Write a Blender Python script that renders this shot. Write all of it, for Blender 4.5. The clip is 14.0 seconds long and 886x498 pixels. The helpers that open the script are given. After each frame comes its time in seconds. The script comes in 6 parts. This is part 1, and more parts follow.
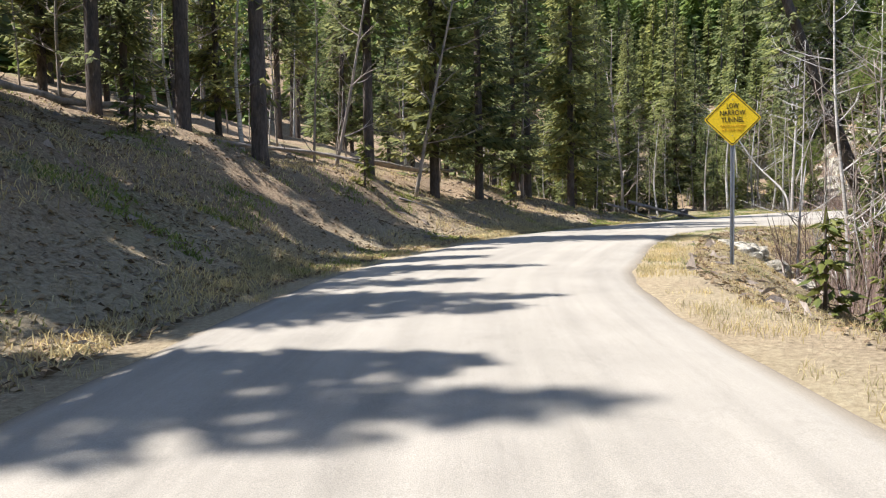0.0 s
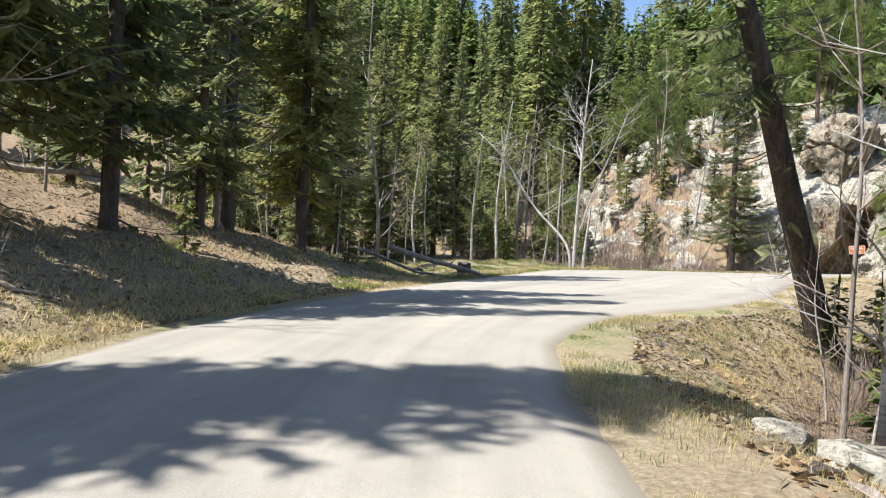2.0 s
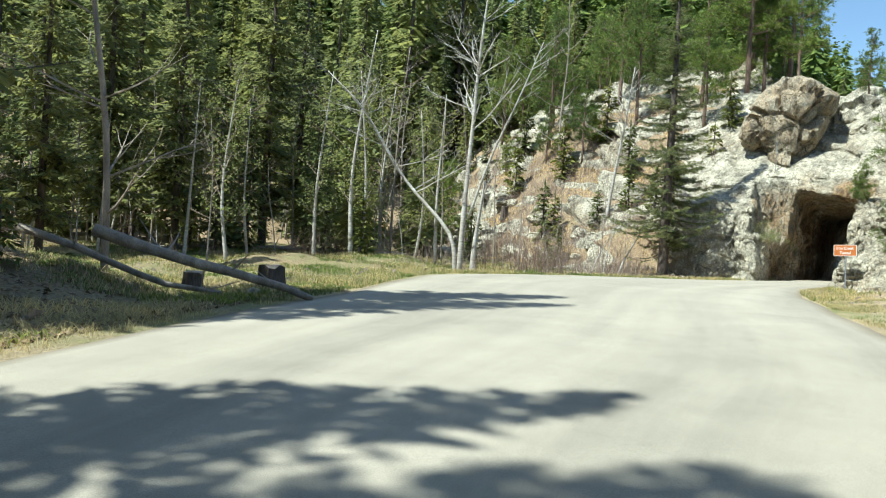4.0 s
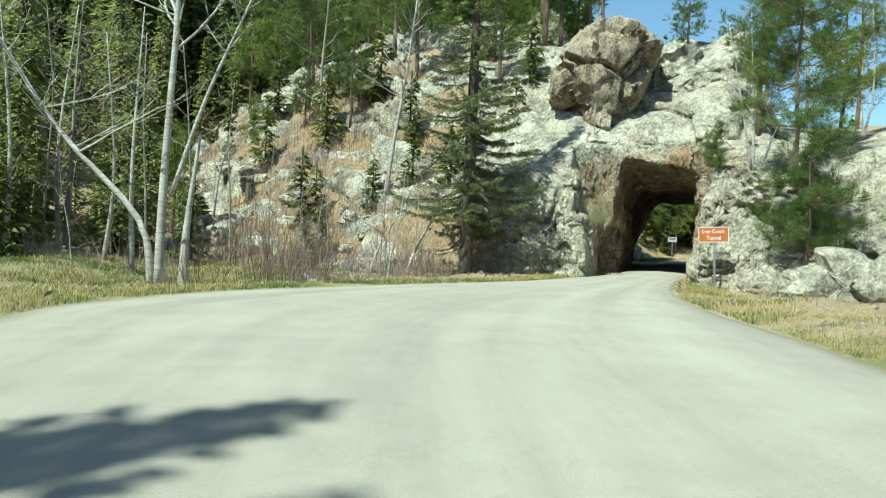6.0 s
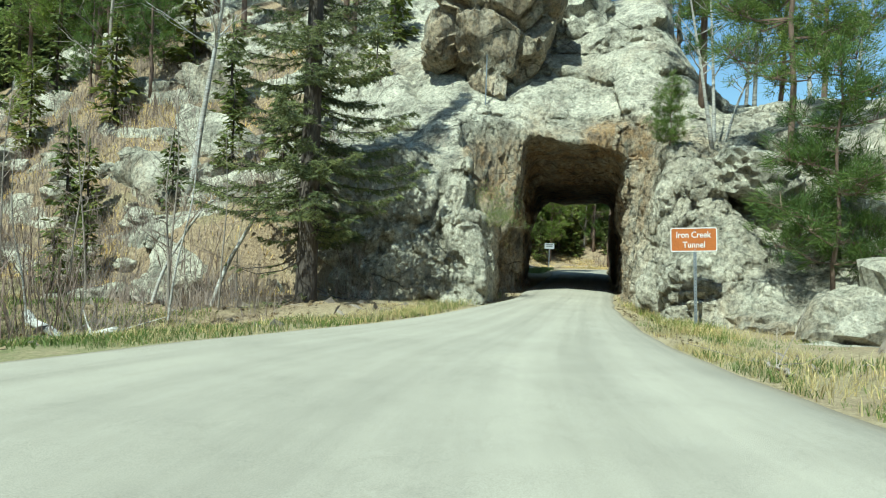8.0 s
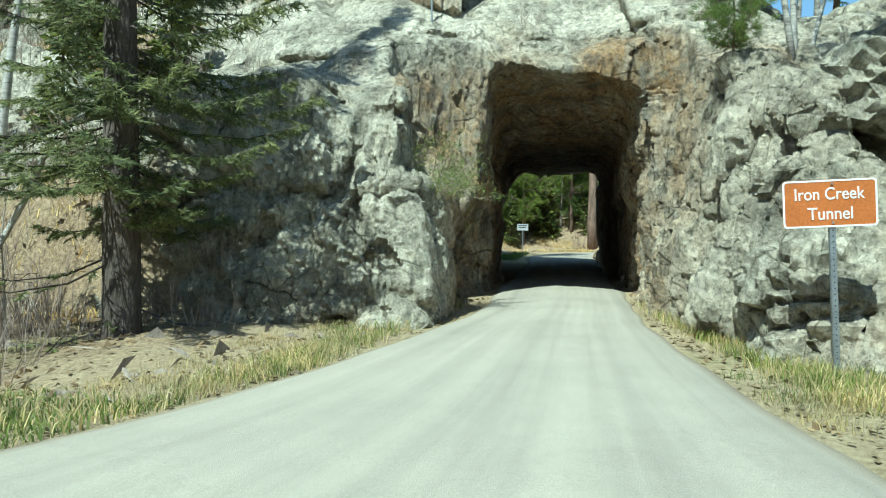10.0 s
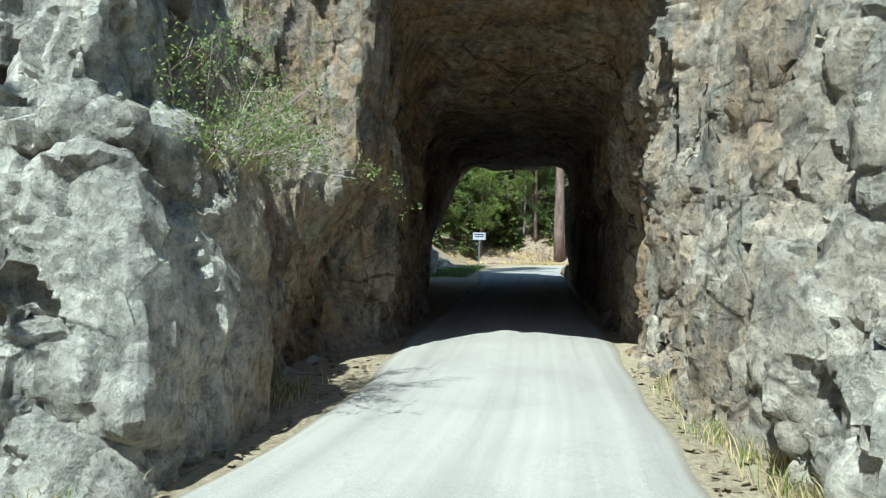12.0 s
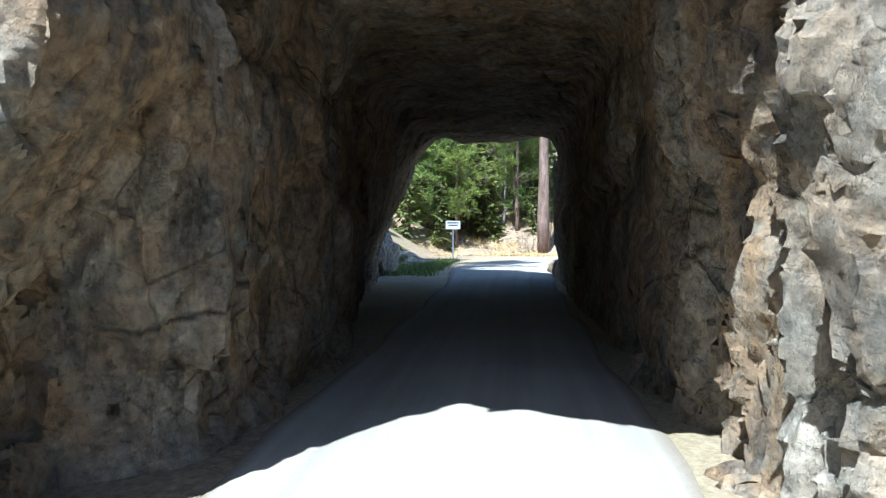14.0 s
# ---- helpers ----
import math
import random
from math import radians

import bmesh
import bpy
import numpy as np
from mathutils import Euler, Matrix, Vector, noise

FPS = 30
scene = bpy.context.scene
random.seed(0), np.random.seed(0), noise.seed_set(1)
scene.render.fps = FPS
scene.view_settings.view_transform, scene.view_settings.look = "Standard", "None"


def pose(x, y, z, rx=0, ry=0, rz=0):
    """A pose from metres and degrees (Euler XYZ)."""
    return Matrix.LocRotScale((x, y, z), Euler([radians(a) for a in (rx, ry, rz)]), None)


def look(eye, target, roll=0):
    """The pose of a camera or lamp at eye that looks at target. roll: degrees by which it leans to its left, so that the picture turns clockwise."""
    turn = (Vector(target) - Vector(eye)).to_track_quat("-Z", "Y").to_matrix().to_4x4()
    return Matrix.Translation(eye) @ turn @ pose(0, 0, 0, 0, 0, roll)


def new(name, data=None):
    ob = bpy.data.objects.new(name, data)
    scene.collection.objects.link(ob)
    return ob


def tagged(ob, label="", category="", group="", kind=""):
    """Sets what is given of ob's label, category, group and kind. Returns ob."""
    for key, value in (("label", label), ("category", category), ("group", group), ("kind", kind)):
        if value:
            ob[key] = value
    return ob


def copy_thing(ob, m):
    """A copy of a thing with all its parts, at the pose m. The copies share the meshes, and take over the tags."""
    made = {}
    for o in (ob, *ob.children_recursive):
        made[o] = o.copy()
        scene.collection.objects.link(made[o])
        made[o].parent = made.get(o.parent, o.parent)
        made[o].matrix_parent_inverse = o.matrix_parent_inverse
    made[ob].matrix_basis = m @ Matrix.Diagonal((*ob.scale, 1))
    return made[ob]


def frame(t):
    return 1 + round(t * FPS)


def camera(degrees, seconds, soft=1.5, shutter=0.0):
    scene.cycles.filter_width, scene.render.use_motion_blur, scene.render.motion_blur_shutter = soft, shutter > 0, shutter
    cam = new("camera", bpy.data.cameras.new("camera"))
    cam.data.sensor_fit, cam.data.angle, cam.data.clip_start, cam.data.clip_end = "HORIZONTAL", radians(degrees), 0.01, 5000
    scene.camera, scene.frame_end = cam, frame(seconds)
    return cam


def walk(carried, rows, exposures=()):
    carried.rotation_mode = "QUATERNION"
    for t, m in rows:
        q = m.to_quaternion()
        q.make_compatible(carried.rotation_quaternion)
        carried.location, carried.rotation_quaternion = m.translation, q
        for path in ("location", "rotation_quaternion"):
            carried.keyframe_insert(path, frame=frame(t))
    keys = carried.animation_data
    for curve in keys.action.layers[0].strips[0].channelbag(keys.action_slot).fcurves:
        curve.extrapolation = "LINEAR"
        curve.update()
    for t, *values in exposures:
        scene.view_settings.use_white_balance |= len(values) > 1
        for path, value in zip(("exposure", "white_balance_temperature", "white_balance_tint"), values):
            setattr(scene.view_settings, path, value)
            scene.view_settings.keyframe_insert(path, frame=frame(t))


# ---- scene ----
# ================= camera =================
cam = camera(60.9, 14.0, soft=1.1)
METRES, EYE, TILT, LEAN, TURN = 64.0, 1.22, -3.0, 1.0, 0.0
ROWS = [
    (0.0, 0.0, 0.0, 0.0, 0.0, 0.0, -0.0),
    (0.5, 0.0034, 0.059, 0.005, -5.7, 1.18, -0.75),
    (1.0, 0.0121, 0.1163, 0.0099, -10.72, 2.02, -1.58),
    (1.5, 0.0254, 0.1728, 0.0146, -15.6, 2.81, -1.94),
    (2.0, 0.0419, 0.2272, 0.0186, -20.01, 2.82, -2.34),
    (2.5, 0.0618, 0.2798, 0.0214, -23.29, 2.79, -2.62),
    (5.0, 0.184, 0.4827, 0.0358, -38.02, 2.33, -1.87),
    (5.5, 0.2103, 0.5125, 0.0385, -43.62, 2.27, -0.88),
    (6.0, 0.2367, 0.54, 0.0414, -47.85, 1.95, -0.91),
    (6.5, 0.2627, 0.5642, 0.0433, -50.67, 2.05, -0.61),
    (7.0, 0.2879, 0.585, 0.0449, -53.57, 2.62, 0.2),
    (7.5, 0.3127, 0.6033, 0.0466, -56.25, 2.51, 0.28),
    (8.0, 0.3363, 0.6196, 0.0483, -58.91, 2.57, 0.06),
    (10.5, 0.451, 0.6701, 0.054, -61.51, 1.35, 2.3),
    (11.0, 0.474, 0.6773, 0.0551, -62.43, 1.61, 2.04),
    (11.5, 0.4966, 0.6845, 0.0561, -62.91, 1.35, 1.36),
    (12.0, 0.5181, 0.692, 0.0573, -63.67, 1.91, 1.73),
    (12.5, 0.5382, 0.6989, 0.0582, -63.56, 0.33, 1.3),
    (13.0, 0.5551, 0.7049, 0.0593, -64.18, 0.15, 1.38),
    (13.5, 0.5705, 0.7102, 0.0602, -65.2, 0.74, 1.88),
    (14.0, 0.5851, 0.7152, 0.0612, -65.02, 0.95, 2.29),
]
EXPOSURES = [(0.0, 1.2, 6050, 16), (2.5, 1.1, 5950, 11), (5.0, 0.92, 5850, -11), (8.0, 0.72, 5600, -16), (10.5, 0.9, 5300, -17), (11.0, 0.95, 5250, -15), (12.0, 1.1, 5100, -3), (13.0, 1.34, 4950, 5), (14.0, 1.75, 4900, 6)]
walk(cam, [(t, pose(0, 0, EYE, TILT, LEAN, TURN) @ pose(METRES * x, METRES * y, METRES * z, 90 + pitch, roll, yaw)) for t, x, y, z, yaw, pitch, roll in ROWS], EXPOSURES)

# ================= daylight =================
SUN_AZ, SUN_EL = 179.0, 58.0          # degrees from +x towards +y, degrees up
sun_dir = Vector((math.cos(radians(SUN_AZ)) * math.cos(radians(SUN_EL)), math.sin(radians(SUN_AZ)) * math.cos(radians(SUN_EL)), math.sin(radians(SUN_EL))))
world = bpy.data.worlds.new("world")
scene.world = world
world.use_nodes = True
wn = world.node_tree.nodes
sky = wn.new("ShaderNodeTexSky")
sky.sky_type, sky.sun_disc = "NISHITA", False
sky.sun_elevation, sky.sun_rotation = radians(SUN_EL), radians(90 - SUN_AZ)
sky.air_density, sky.dust_density, sky.ozone_density = 1.0, 0.6, 1.5
wn["Background"].inputs["Strength"].default_value = 0.095
world.node_tree.links.new(sky.outputs[0], wn["Background"].inputs["Color"])
sun_data = bpy.data.lights.new("sun", "SUN")
sun_data.energy, sun_data.angle, sun_data.color = 4.6, radians(0.55), (1.0, 0.96, 0.89)
sun = new("sun", sun_data)
sun.matrix_world = look(sun_dir * 200, (0, 0, 0))

# ================= materials =================
def node_mat(name, rough=0.9, metal=0.0, spec=0.3):
    m = bpy.data.materials.new(name)
    m.use_nodes = True
    nt = m.node_tree
    b = nt.nodes["Principled BSDF"]
    b.inputs["Roughness"].default_value = rough
    b.inputs["Metallic"].default_value = metal
    b.inputs["Specular IOR Level"].default_value = spec
    return m, nt, b


def tex_noise(nt, scale, detail=6.0, rough=0.6, coord=None, stretch=None, dist=0.0):
    n = nt.nodes.new("ShaderNodeTexNoise")
    n.inputs["Scale"].default_value, n.inputs["Detail"].default_value = scale, detail
    n.inputs["Roughness"].default_value, n.inputs["Distortion"].default_value = rough, dist
    g = nt.nodes.new("ShaderNodeNewGeometry") if coord is None else None
    src = g.outputs["Position"] if coord is None else coord
    if stretch:
        mp = nt.nodes.new("ShaderNodeMapping")
        mp.inputs["Scale"].default_value = stretch
        nt.links.new(src, mp.inputs["Vector"])
        src = mp.outputs[0]
    nt.links.new(src, n.inputs["Vector"])
    return n


def ramp(nt, src, stops):
    r = nt.nodes.new("ShaderNodeValToRGB")
    e = r.color_ramp.elements
    while len(e) < len(stops):
        e.new(0.5)
    for k, (p, c) in enumerate(stops):
        e[k].position = p
        e[k].color = (*c, 1) if len(c) == 3 else c
    nt.links.new(src, r.inputs["Fac"])
    return r


def mix(nt, fac, a, b, mode="MIX"):
    m = nt.nodes.new("ShaderNodeMix")
    m.data_type, m.blend_type = "RGBA", mode
    for sock, v in ((m.inputs[0], fac), (m.inputs[6], a), (m.inputs[7], b)):
        if isinstance(v, (int, float)):
            sock.default_value = v
        elif isinstance(v, tuple):
            sock.default_value = (*v, 1)
        else:
            nt.links.new(v, sock)
    return m.outputs[2]


def bump(nt, b, src, strength, distance, prev=None):
    bp = nt.nodes.new("ShaderNodeBump")
    bp.inputs["Strength"].default_value, bp.inputs["Distance"].default_value = strength, distance
    nt.links.new(src, bp.inputs["Height"])
    if prev is not None:
        nt.links.new(prev, bp.inputs["Normal"])
    nt.links.new(bp.outputs[0], b.inputs["Normal"])
    return bp.outputs[0]


def lift(c, k):
    return tuple(min(1, v * k) for v in c)


def simple_mat(name, base, var=0.35, scale=8.0, rough=0.85, metal=0.0, bumpy=0.0, stretch=None, fine=60.0):
    """Two scales of colour variation round a base colour."""
    m, nt, b = node_mat(name, rough, metal)
    n1 = tex_noise(nt, scale, 5, stretch=stretch)
    n2 = tex_noise(nt, fine, 3, stretch=stretch)
    r1 = ramp(nt, n1.outputs["Fac"], [(0.3, lift(base, 1 - var)), (0.7, lift(base, 1 + var))])
    r2 = ramp(nt, n2.outputs["Fac"], [(0.3, (0.75, 0.75, 0.75)), (0.7, (1.15, 1.15, 1.15))])
    nt.links.new(mix(nt, 1.0, r1.outputs[0], r2.outputs[0], "MULTIPLY"), b.inputs["Base Color"])
    if bumpy:
        bump(nt, b, n2.outputs["Fac"], bumpy, 0.05)
    return m


def foliage_mat(name, dark, light, trans=0.25):
    """Needles or leaves: colour differs from clump to clump and from tree to tree."""
    m, nt, b = node_mat(name, 0.6, 0, 0.25)
    g = nt.nodes.new("ShaderNodeNewGeometry")
    oi = nt.nodes.new("ShaderNodeObjectInfo")
    r = ramp(nt, g.outputs["Random Per Island"], [(0.0, dark), (1.0, light)])
    r2 = ramp(nt, oi.outputs["Random"], [(0.0, (0.75, 0.8, 0.8)), (0.5, (1, 1, 1)), (1.0, (1.25, 1.15, 0.9))])
    n = tex_noise(nt, 1.2, 3)
    r3 = ramp(nt, n.outputs["Fac"], [(0.3, (0.7, 0.75, 0.75)), (0.7, (1.25, 1.2, 1.0))])
    c = mix(nt, 1.0, r.outputs[0], r2.outputs[0], "MULTIPLY")
    c = mix(nt, 1.0, c, r3.outputs[0], "MULTIPLY")
    nt.links.new(c, b.inputs["Base Color"])
    tr = nt.nodes.new("ShaderNodeBsdfTranslucent")
    nt.links.new(c, tr.inputs["Color"])
    ms = nt.nodes.new("ShaderNodeMixShader")
    ms.inputs[0].default_value = trans
    nt.links.new(b.outputs[0], ms.inputs[1])
    nt.links.new(tr.outputs[0], ms.inputs[2])
    nt.links.new(ms.outputs[0], nt.nodes["Material Output"].inputs["Surface"])
    return m


def math_node(nt, op, a, b=0.0, c=0.0):
    n = nt.nodes.new("ShaderNodeMath")
    n.operation = op
    for sock, v in zip(n.inputs, (a, b, c)):
        if isinstance(v, (int, float)):
            sock.default_value = v
        else:
            nt.links.new(v, sock)
    return n.outputs[0]


def rock_mat(name):
    """Weathered granite: pale lichen-grey slabs with broken joint lines, dark crusts and streaks, rusty where freshly blasted."""
    m, nt, b = node_mat(name, 0.92, 0, 0.25)
    big = tex_noise(nt, 0.33, 6, 0.6)
    mid = tex_noise(nt, 1.1, 7, 0.62, dist=0.2)
    fine = tex_noise(nt, 11.0, 9, 0.72)
    grain = tex_noise(nt, 60.0, 4, 0.7)
    base = ramp(nt, mid.outputs["Fac"], [(0.28, (0.17, 0.165, 0.15)), (0.41, (0.34, 0.33, 0.29)), (0.53, (0.51, 0.495, 0.44)), (0.70, (0.66, 0.64, 0.57))])
    stain = ramp(nt, big.outputs["Fac"], [(0.54, (0, 0, 0)), (0.68, (0.45, 0.45, 0.45))])
    at = nt.nodes.new("ShaderNodeAttribute")
    at.attribute_name = "rust"
    rn = tex_noise(nt, 0.9, 5, 0.65)
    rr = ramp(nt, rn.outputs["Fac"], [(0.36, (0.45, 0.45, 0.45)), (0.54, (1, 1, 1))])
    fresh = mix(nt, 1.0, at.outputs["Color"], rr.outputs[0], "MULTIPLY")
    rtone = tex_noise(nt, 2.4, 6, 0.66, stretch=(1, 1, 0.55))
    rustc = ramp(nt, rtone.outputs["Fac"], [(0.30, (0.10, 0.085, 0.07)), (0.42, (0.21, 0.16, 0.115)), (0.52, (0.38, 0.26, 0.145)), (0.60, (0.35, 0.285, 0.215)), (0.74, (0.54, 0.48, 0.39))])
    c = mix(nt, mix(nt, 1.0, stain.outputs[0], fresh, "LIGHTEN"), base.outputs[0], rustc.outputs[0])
    # grey-green lichen crusts, then dark weather streaks
    lich = tex_noise(nt, 3.4, 9, 0.74)
    lr = ramp(nt, lich.outputs["Fac"], [(0.52, (0, 0, 0)), (0.63, (0.6, 0.6, 0.6))])
    c = mix(nt, lr.outputs[0], c, (0.235, 0.245, 0.215))
    streak = tex_noise(nt, 1.6, 7, 0.7, stretch=(1.5, 1.5, 0.4))
    dr = ramp(nt, streak.outputs["Fac"], [(0.55, (1, 1, 1)), (0.68, (0.36, 0.35, 0.33))])
    c = mix(nt, 1.0, c, dr.outputs[0], "MULTIPLY")
    fr = ramp(nt, fine.outputs["Fac"], [(0.32, (0.45, 0.45, 0.45)), (0.5, (1, 1, 1)), (0.68, (1.38, 1.38, 1.36))])
    c = mix(nt, 1.0, c, fr.outputs[0], "MULTIPLY")
    spk = tex_noise(nt, 24.0, 6, 0.8)
    sr = ramp(nt, spk.outputs["Fac"], [(0.34, (0.62, 0.61, 0.60)), (0.45, (1, 1, 1)), (0.58, (1, 1, 1)), (0.68, (1.2, 1.2, 1.2))])
    c = mix(nt, 1.0, c, sr.outputs[0], "MULTIPLY")
    c = mix(nt, 1.0, c, (1.06, 1.0, 0.87), "MULTIPLY")
    p = bump(nt, b, mid.outputs["Fac"], 0.3, 0.15)
    g = nt.nodes.new("ShaderNodeNewGeometry")

    def warped(scale, squash, amount, turn):
        wob = nt.nodes.new("ShaderNodeVectorMath")
        wob.operation, wob.inputs[1].default_value = "MULTIPLY_ADD", (amount, amount, amount)
        nt.links.new(mid.outputs["Color"] if scale < 5 else fine.outputs["Color"], wob.inputs[0])
        nt.links.new(g.outputs["Position"], wob.inputs[2])
        mp = nt.nodes.new("ShaderNodeMapping")
        mp.inputs["Scale"].default_value, mp.inputs["Rotation"].default_value = squash, turn
        nt.links.new(wob.outputs[0], mp.inputs["Vector"])
        return mp.outputs[0]

    # chips: every one is a plane with a slight tilt of its own
    for sc, st, ds in ((1.5, (1.0, 1.0, 1.5), 0.34), (4.2, (1.2, 1.2, 0.7), 0.80), (11.0, (1, 1, 1), 0.85)):
        co = warped(sc, st, 0.22 / sc, (0.35, -0.3, 0.5))
        vo = nt.nodes.new("ShaderNodeTexVoronoi")
        vo.inputs["Scale"].default_value = sc
        nt.links.new(co, vo.inputs["Vector"])
        loc, tilt, dot = (nt.nodes.new("ShaderNodeVectorMath") for _ in range(3))
        loc.operation, tilt.operation, dot.operation = "SUBTRACT", "SUBTRACT", "DOT_PRODUCT"
        nt.links.new(co, loc.inputs[0])
        nt.links.new(vo.outputs["Position"], loc.inputs[1])
        nt.links.new(vo.outputs["Color"], tilt.inputs[0])
        tilt.inputs[1].default_value = (0.5, 0.5, 0.5)
        nt.links.new(loc.outputs[0], dot.inputs[0])
        nt.links.new(tilt.outputs[0], dot.inputs[1])
        p = bump(nt, b, math_node(nt, "MULTIPLY", dot.outputs["Value"], ds), 1.0, 1.0, p)
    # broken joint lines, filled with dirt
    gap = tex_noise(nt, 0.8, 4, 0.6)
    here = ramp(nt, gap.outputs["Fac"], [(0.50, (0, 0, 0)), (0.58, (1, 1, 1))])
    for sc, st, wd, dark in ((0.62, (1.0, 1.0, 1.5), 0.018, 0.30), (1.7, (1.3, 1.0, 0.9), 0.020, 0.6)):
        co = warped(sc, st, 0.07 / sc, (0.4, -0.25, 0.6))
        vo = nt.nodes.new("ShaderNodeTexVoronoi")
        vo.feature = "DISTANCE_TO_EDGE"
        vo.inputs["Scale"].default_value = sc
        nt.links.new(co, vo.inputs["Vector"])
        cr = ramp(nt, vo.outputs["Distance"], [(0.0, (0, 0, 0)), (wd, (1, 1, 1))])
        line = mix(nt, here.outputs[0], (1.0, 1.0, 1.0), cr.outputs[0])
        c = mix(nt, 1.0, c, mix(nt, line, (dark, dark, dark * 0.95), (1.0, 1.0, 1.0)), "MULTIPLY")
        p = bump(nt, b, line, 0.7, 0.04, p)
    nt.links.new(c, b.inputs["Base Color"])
    p = bump(nt, b, fine.outputs["Fac"], 0.9, 0.11, p)
    bump(nt, b, grain.outputs["Fac"], 0.5, 0.012, p)
    return m


def ground_mat():
    """Forest floor: needle litter, straw-coloured dead grass, patches of fresh green and bare dirt."""
    m, nt, b = node_mat("forest_floor", 0.95, 0, 0.15)
    big = tex_noise(nt, 0.22, 5, 0.6)
    mid = tex_noise(nt, 1.4, 7, 0.7)
    fine = tex_noise(nt, 16, 8, 0.75)
    litter = ramp(nt, fine.outputs["Fac"], [(0.3, (0.095, 0.066, 0.042)), (0.5, (0.27, 0.195, 0.12)), (0.7, (0.48, 0.37, 0.235))])
    straw = ramp(nt, fine.outputs["Fac"], [(0.3, (0.25, 0.195, 0.11)), (0.7, (0.52, 0.435, 0.27))])
    green = ramp(nt, fine.outputs["Fac"], [(0.3, (0.09, 0.115, 0.035)), (0.7, (0.26, 0.28, 0.11))])
    f1 = ramp(nt, mid.outputs["Fac"], [(0.50, (0, 0, 0)), (0.70, (0.65, 0.65, 0.65))])
    dry = nt.nodes.new("ShaderNodeAttribute")
    dry.attribute_name = "dry"
    lush = nt.nodes.new("ShaderNodeAttribute")
    lush.attribute_name = "lush"
    gn = ramp(nt, mid.outputs["Fac"], [(0.38, (0.15, 0.15, 0.15)), (0.62, (0.9, 0.9, 0.9))])
    f2 = ramp(nt, big.outputs["Fac"], [(0.56, (0, 0, 0)), (0.72, (0.7, 0.7, 0.7))])
    c = mix(nt, f1.outputs[0], litter.outputs[0], straw.outputs[0])
    c = mix(nt, f2.outputs[0], c, green.outputs[0])
    c = mix(nt, dry.outputs["Fac"], c, straw.outputs[0])
    c = mix(nt, mix(nt, 1.0, lush.outputs["Color"], gn.outputs[0], "MULTIPLY"), c, green.outputs[0])
    nt.links.new(c, b.inputs["Base Color"])
    p = bump(nt, b, mid.outputs["Fac"], 0.5, 0.15)
    bump(nt, b, fine.outputs["Fac"], 0.9, 0.05, p)
    return m


def road_mat():
    """Sun-bleached chip-seal: pale worn wheel paths, darker seams, fine aggregate."""
    m, nt, b = node_mat("worn_asphalt", 0.9, 0, 0.25)
    uv = nt.nodes.new("ShaderNodeUVMap")
    sep = nt.nodes.new("ShaderNodeSeparateXYZ")
    nt.links.new(uv.outputs[0], sep.inputs[0])
    along = tex_noise(nt, 1.0, 6, 0.65, coord=uv.outputs[0], stretch=(9.0, 0.35, 1))
    blot = tex_noise(nt, 0.7, 6, 0.65)
    agg = tex_noise(nt, 120, 3, 0.8)
    base = ramp(nt, along.outputs["Fac"], [(0.3, (0.27, 0.257, 0.232)), (0.5, (0.33, 0.314, 0.283)), (0.7, (0.375, 0.357, 0.322))])
    bl = ramp(nt, blot.outputs["Fac"], [(0.3, (0.86, 0.86, 0.86)), (0.55, (1, 1, 1)), (0.75, (1.06, 1.06, 1.05))])
    ag = ramp(nt, agg.outputs["Fac"], [(0.3, (0.72, 0.72, 0.72)), (0.7, (1.2, 1.2, 1.2))])
    c = mix(nt, 1.0, base.outputs[0], bl.outputs[0], "MULTIPLY")
    c = mix(nt, 1.0, c, ag.outputs[0], "MULTIPLY")
    edge = ramp(nt, sep.outputs["X"], [(0.0, (0.62, 0.56, 0.48)), (0.05, (1, 1, 1)), (0.95, (1, 1, 1)), (1.0, (0.62, 0.56, 0.48))])
    c = mix(nt, 1.0, c, edge.outputs[0], "MULTIPLY")
    cr = tex_noise(nt, 0.55, 5, 0.55)
    line = ramp(nt, cr.outputs["Fac"], [(0.492, (1, 1, 1)), (0.499, (0.93, 0.93, 0.93)), (0.506, (1, 1, 1))])
    c = mix(nt, 1.0, c, line.outputs[0], "MULTIPLY")
    path = tex_noise(nt, 1.0, 3, 0.5, coord=uv.outputs[0], stretch=(5.0, 0.05, 1))
    wear = ramp(nt, path.outputs["Fac"], [(0.36, (0.93, 0.93, 0.93)), (0.5, (1, 1, 1)), (0.64, (1.04, 1.04, 1.03))])
    c = mix(nt, 1.0, c, wear.outputs[0], "MULTIPLY")
    c = mix(nt, 1.0, c, (1.05, 1.0, 0.88), "MULTIPLY")
    nt.links.new(c, b.inputs["Base Color"])
    bump(nt, b, agg.outputs["Fac"], 0.5, 0.01)
    return m


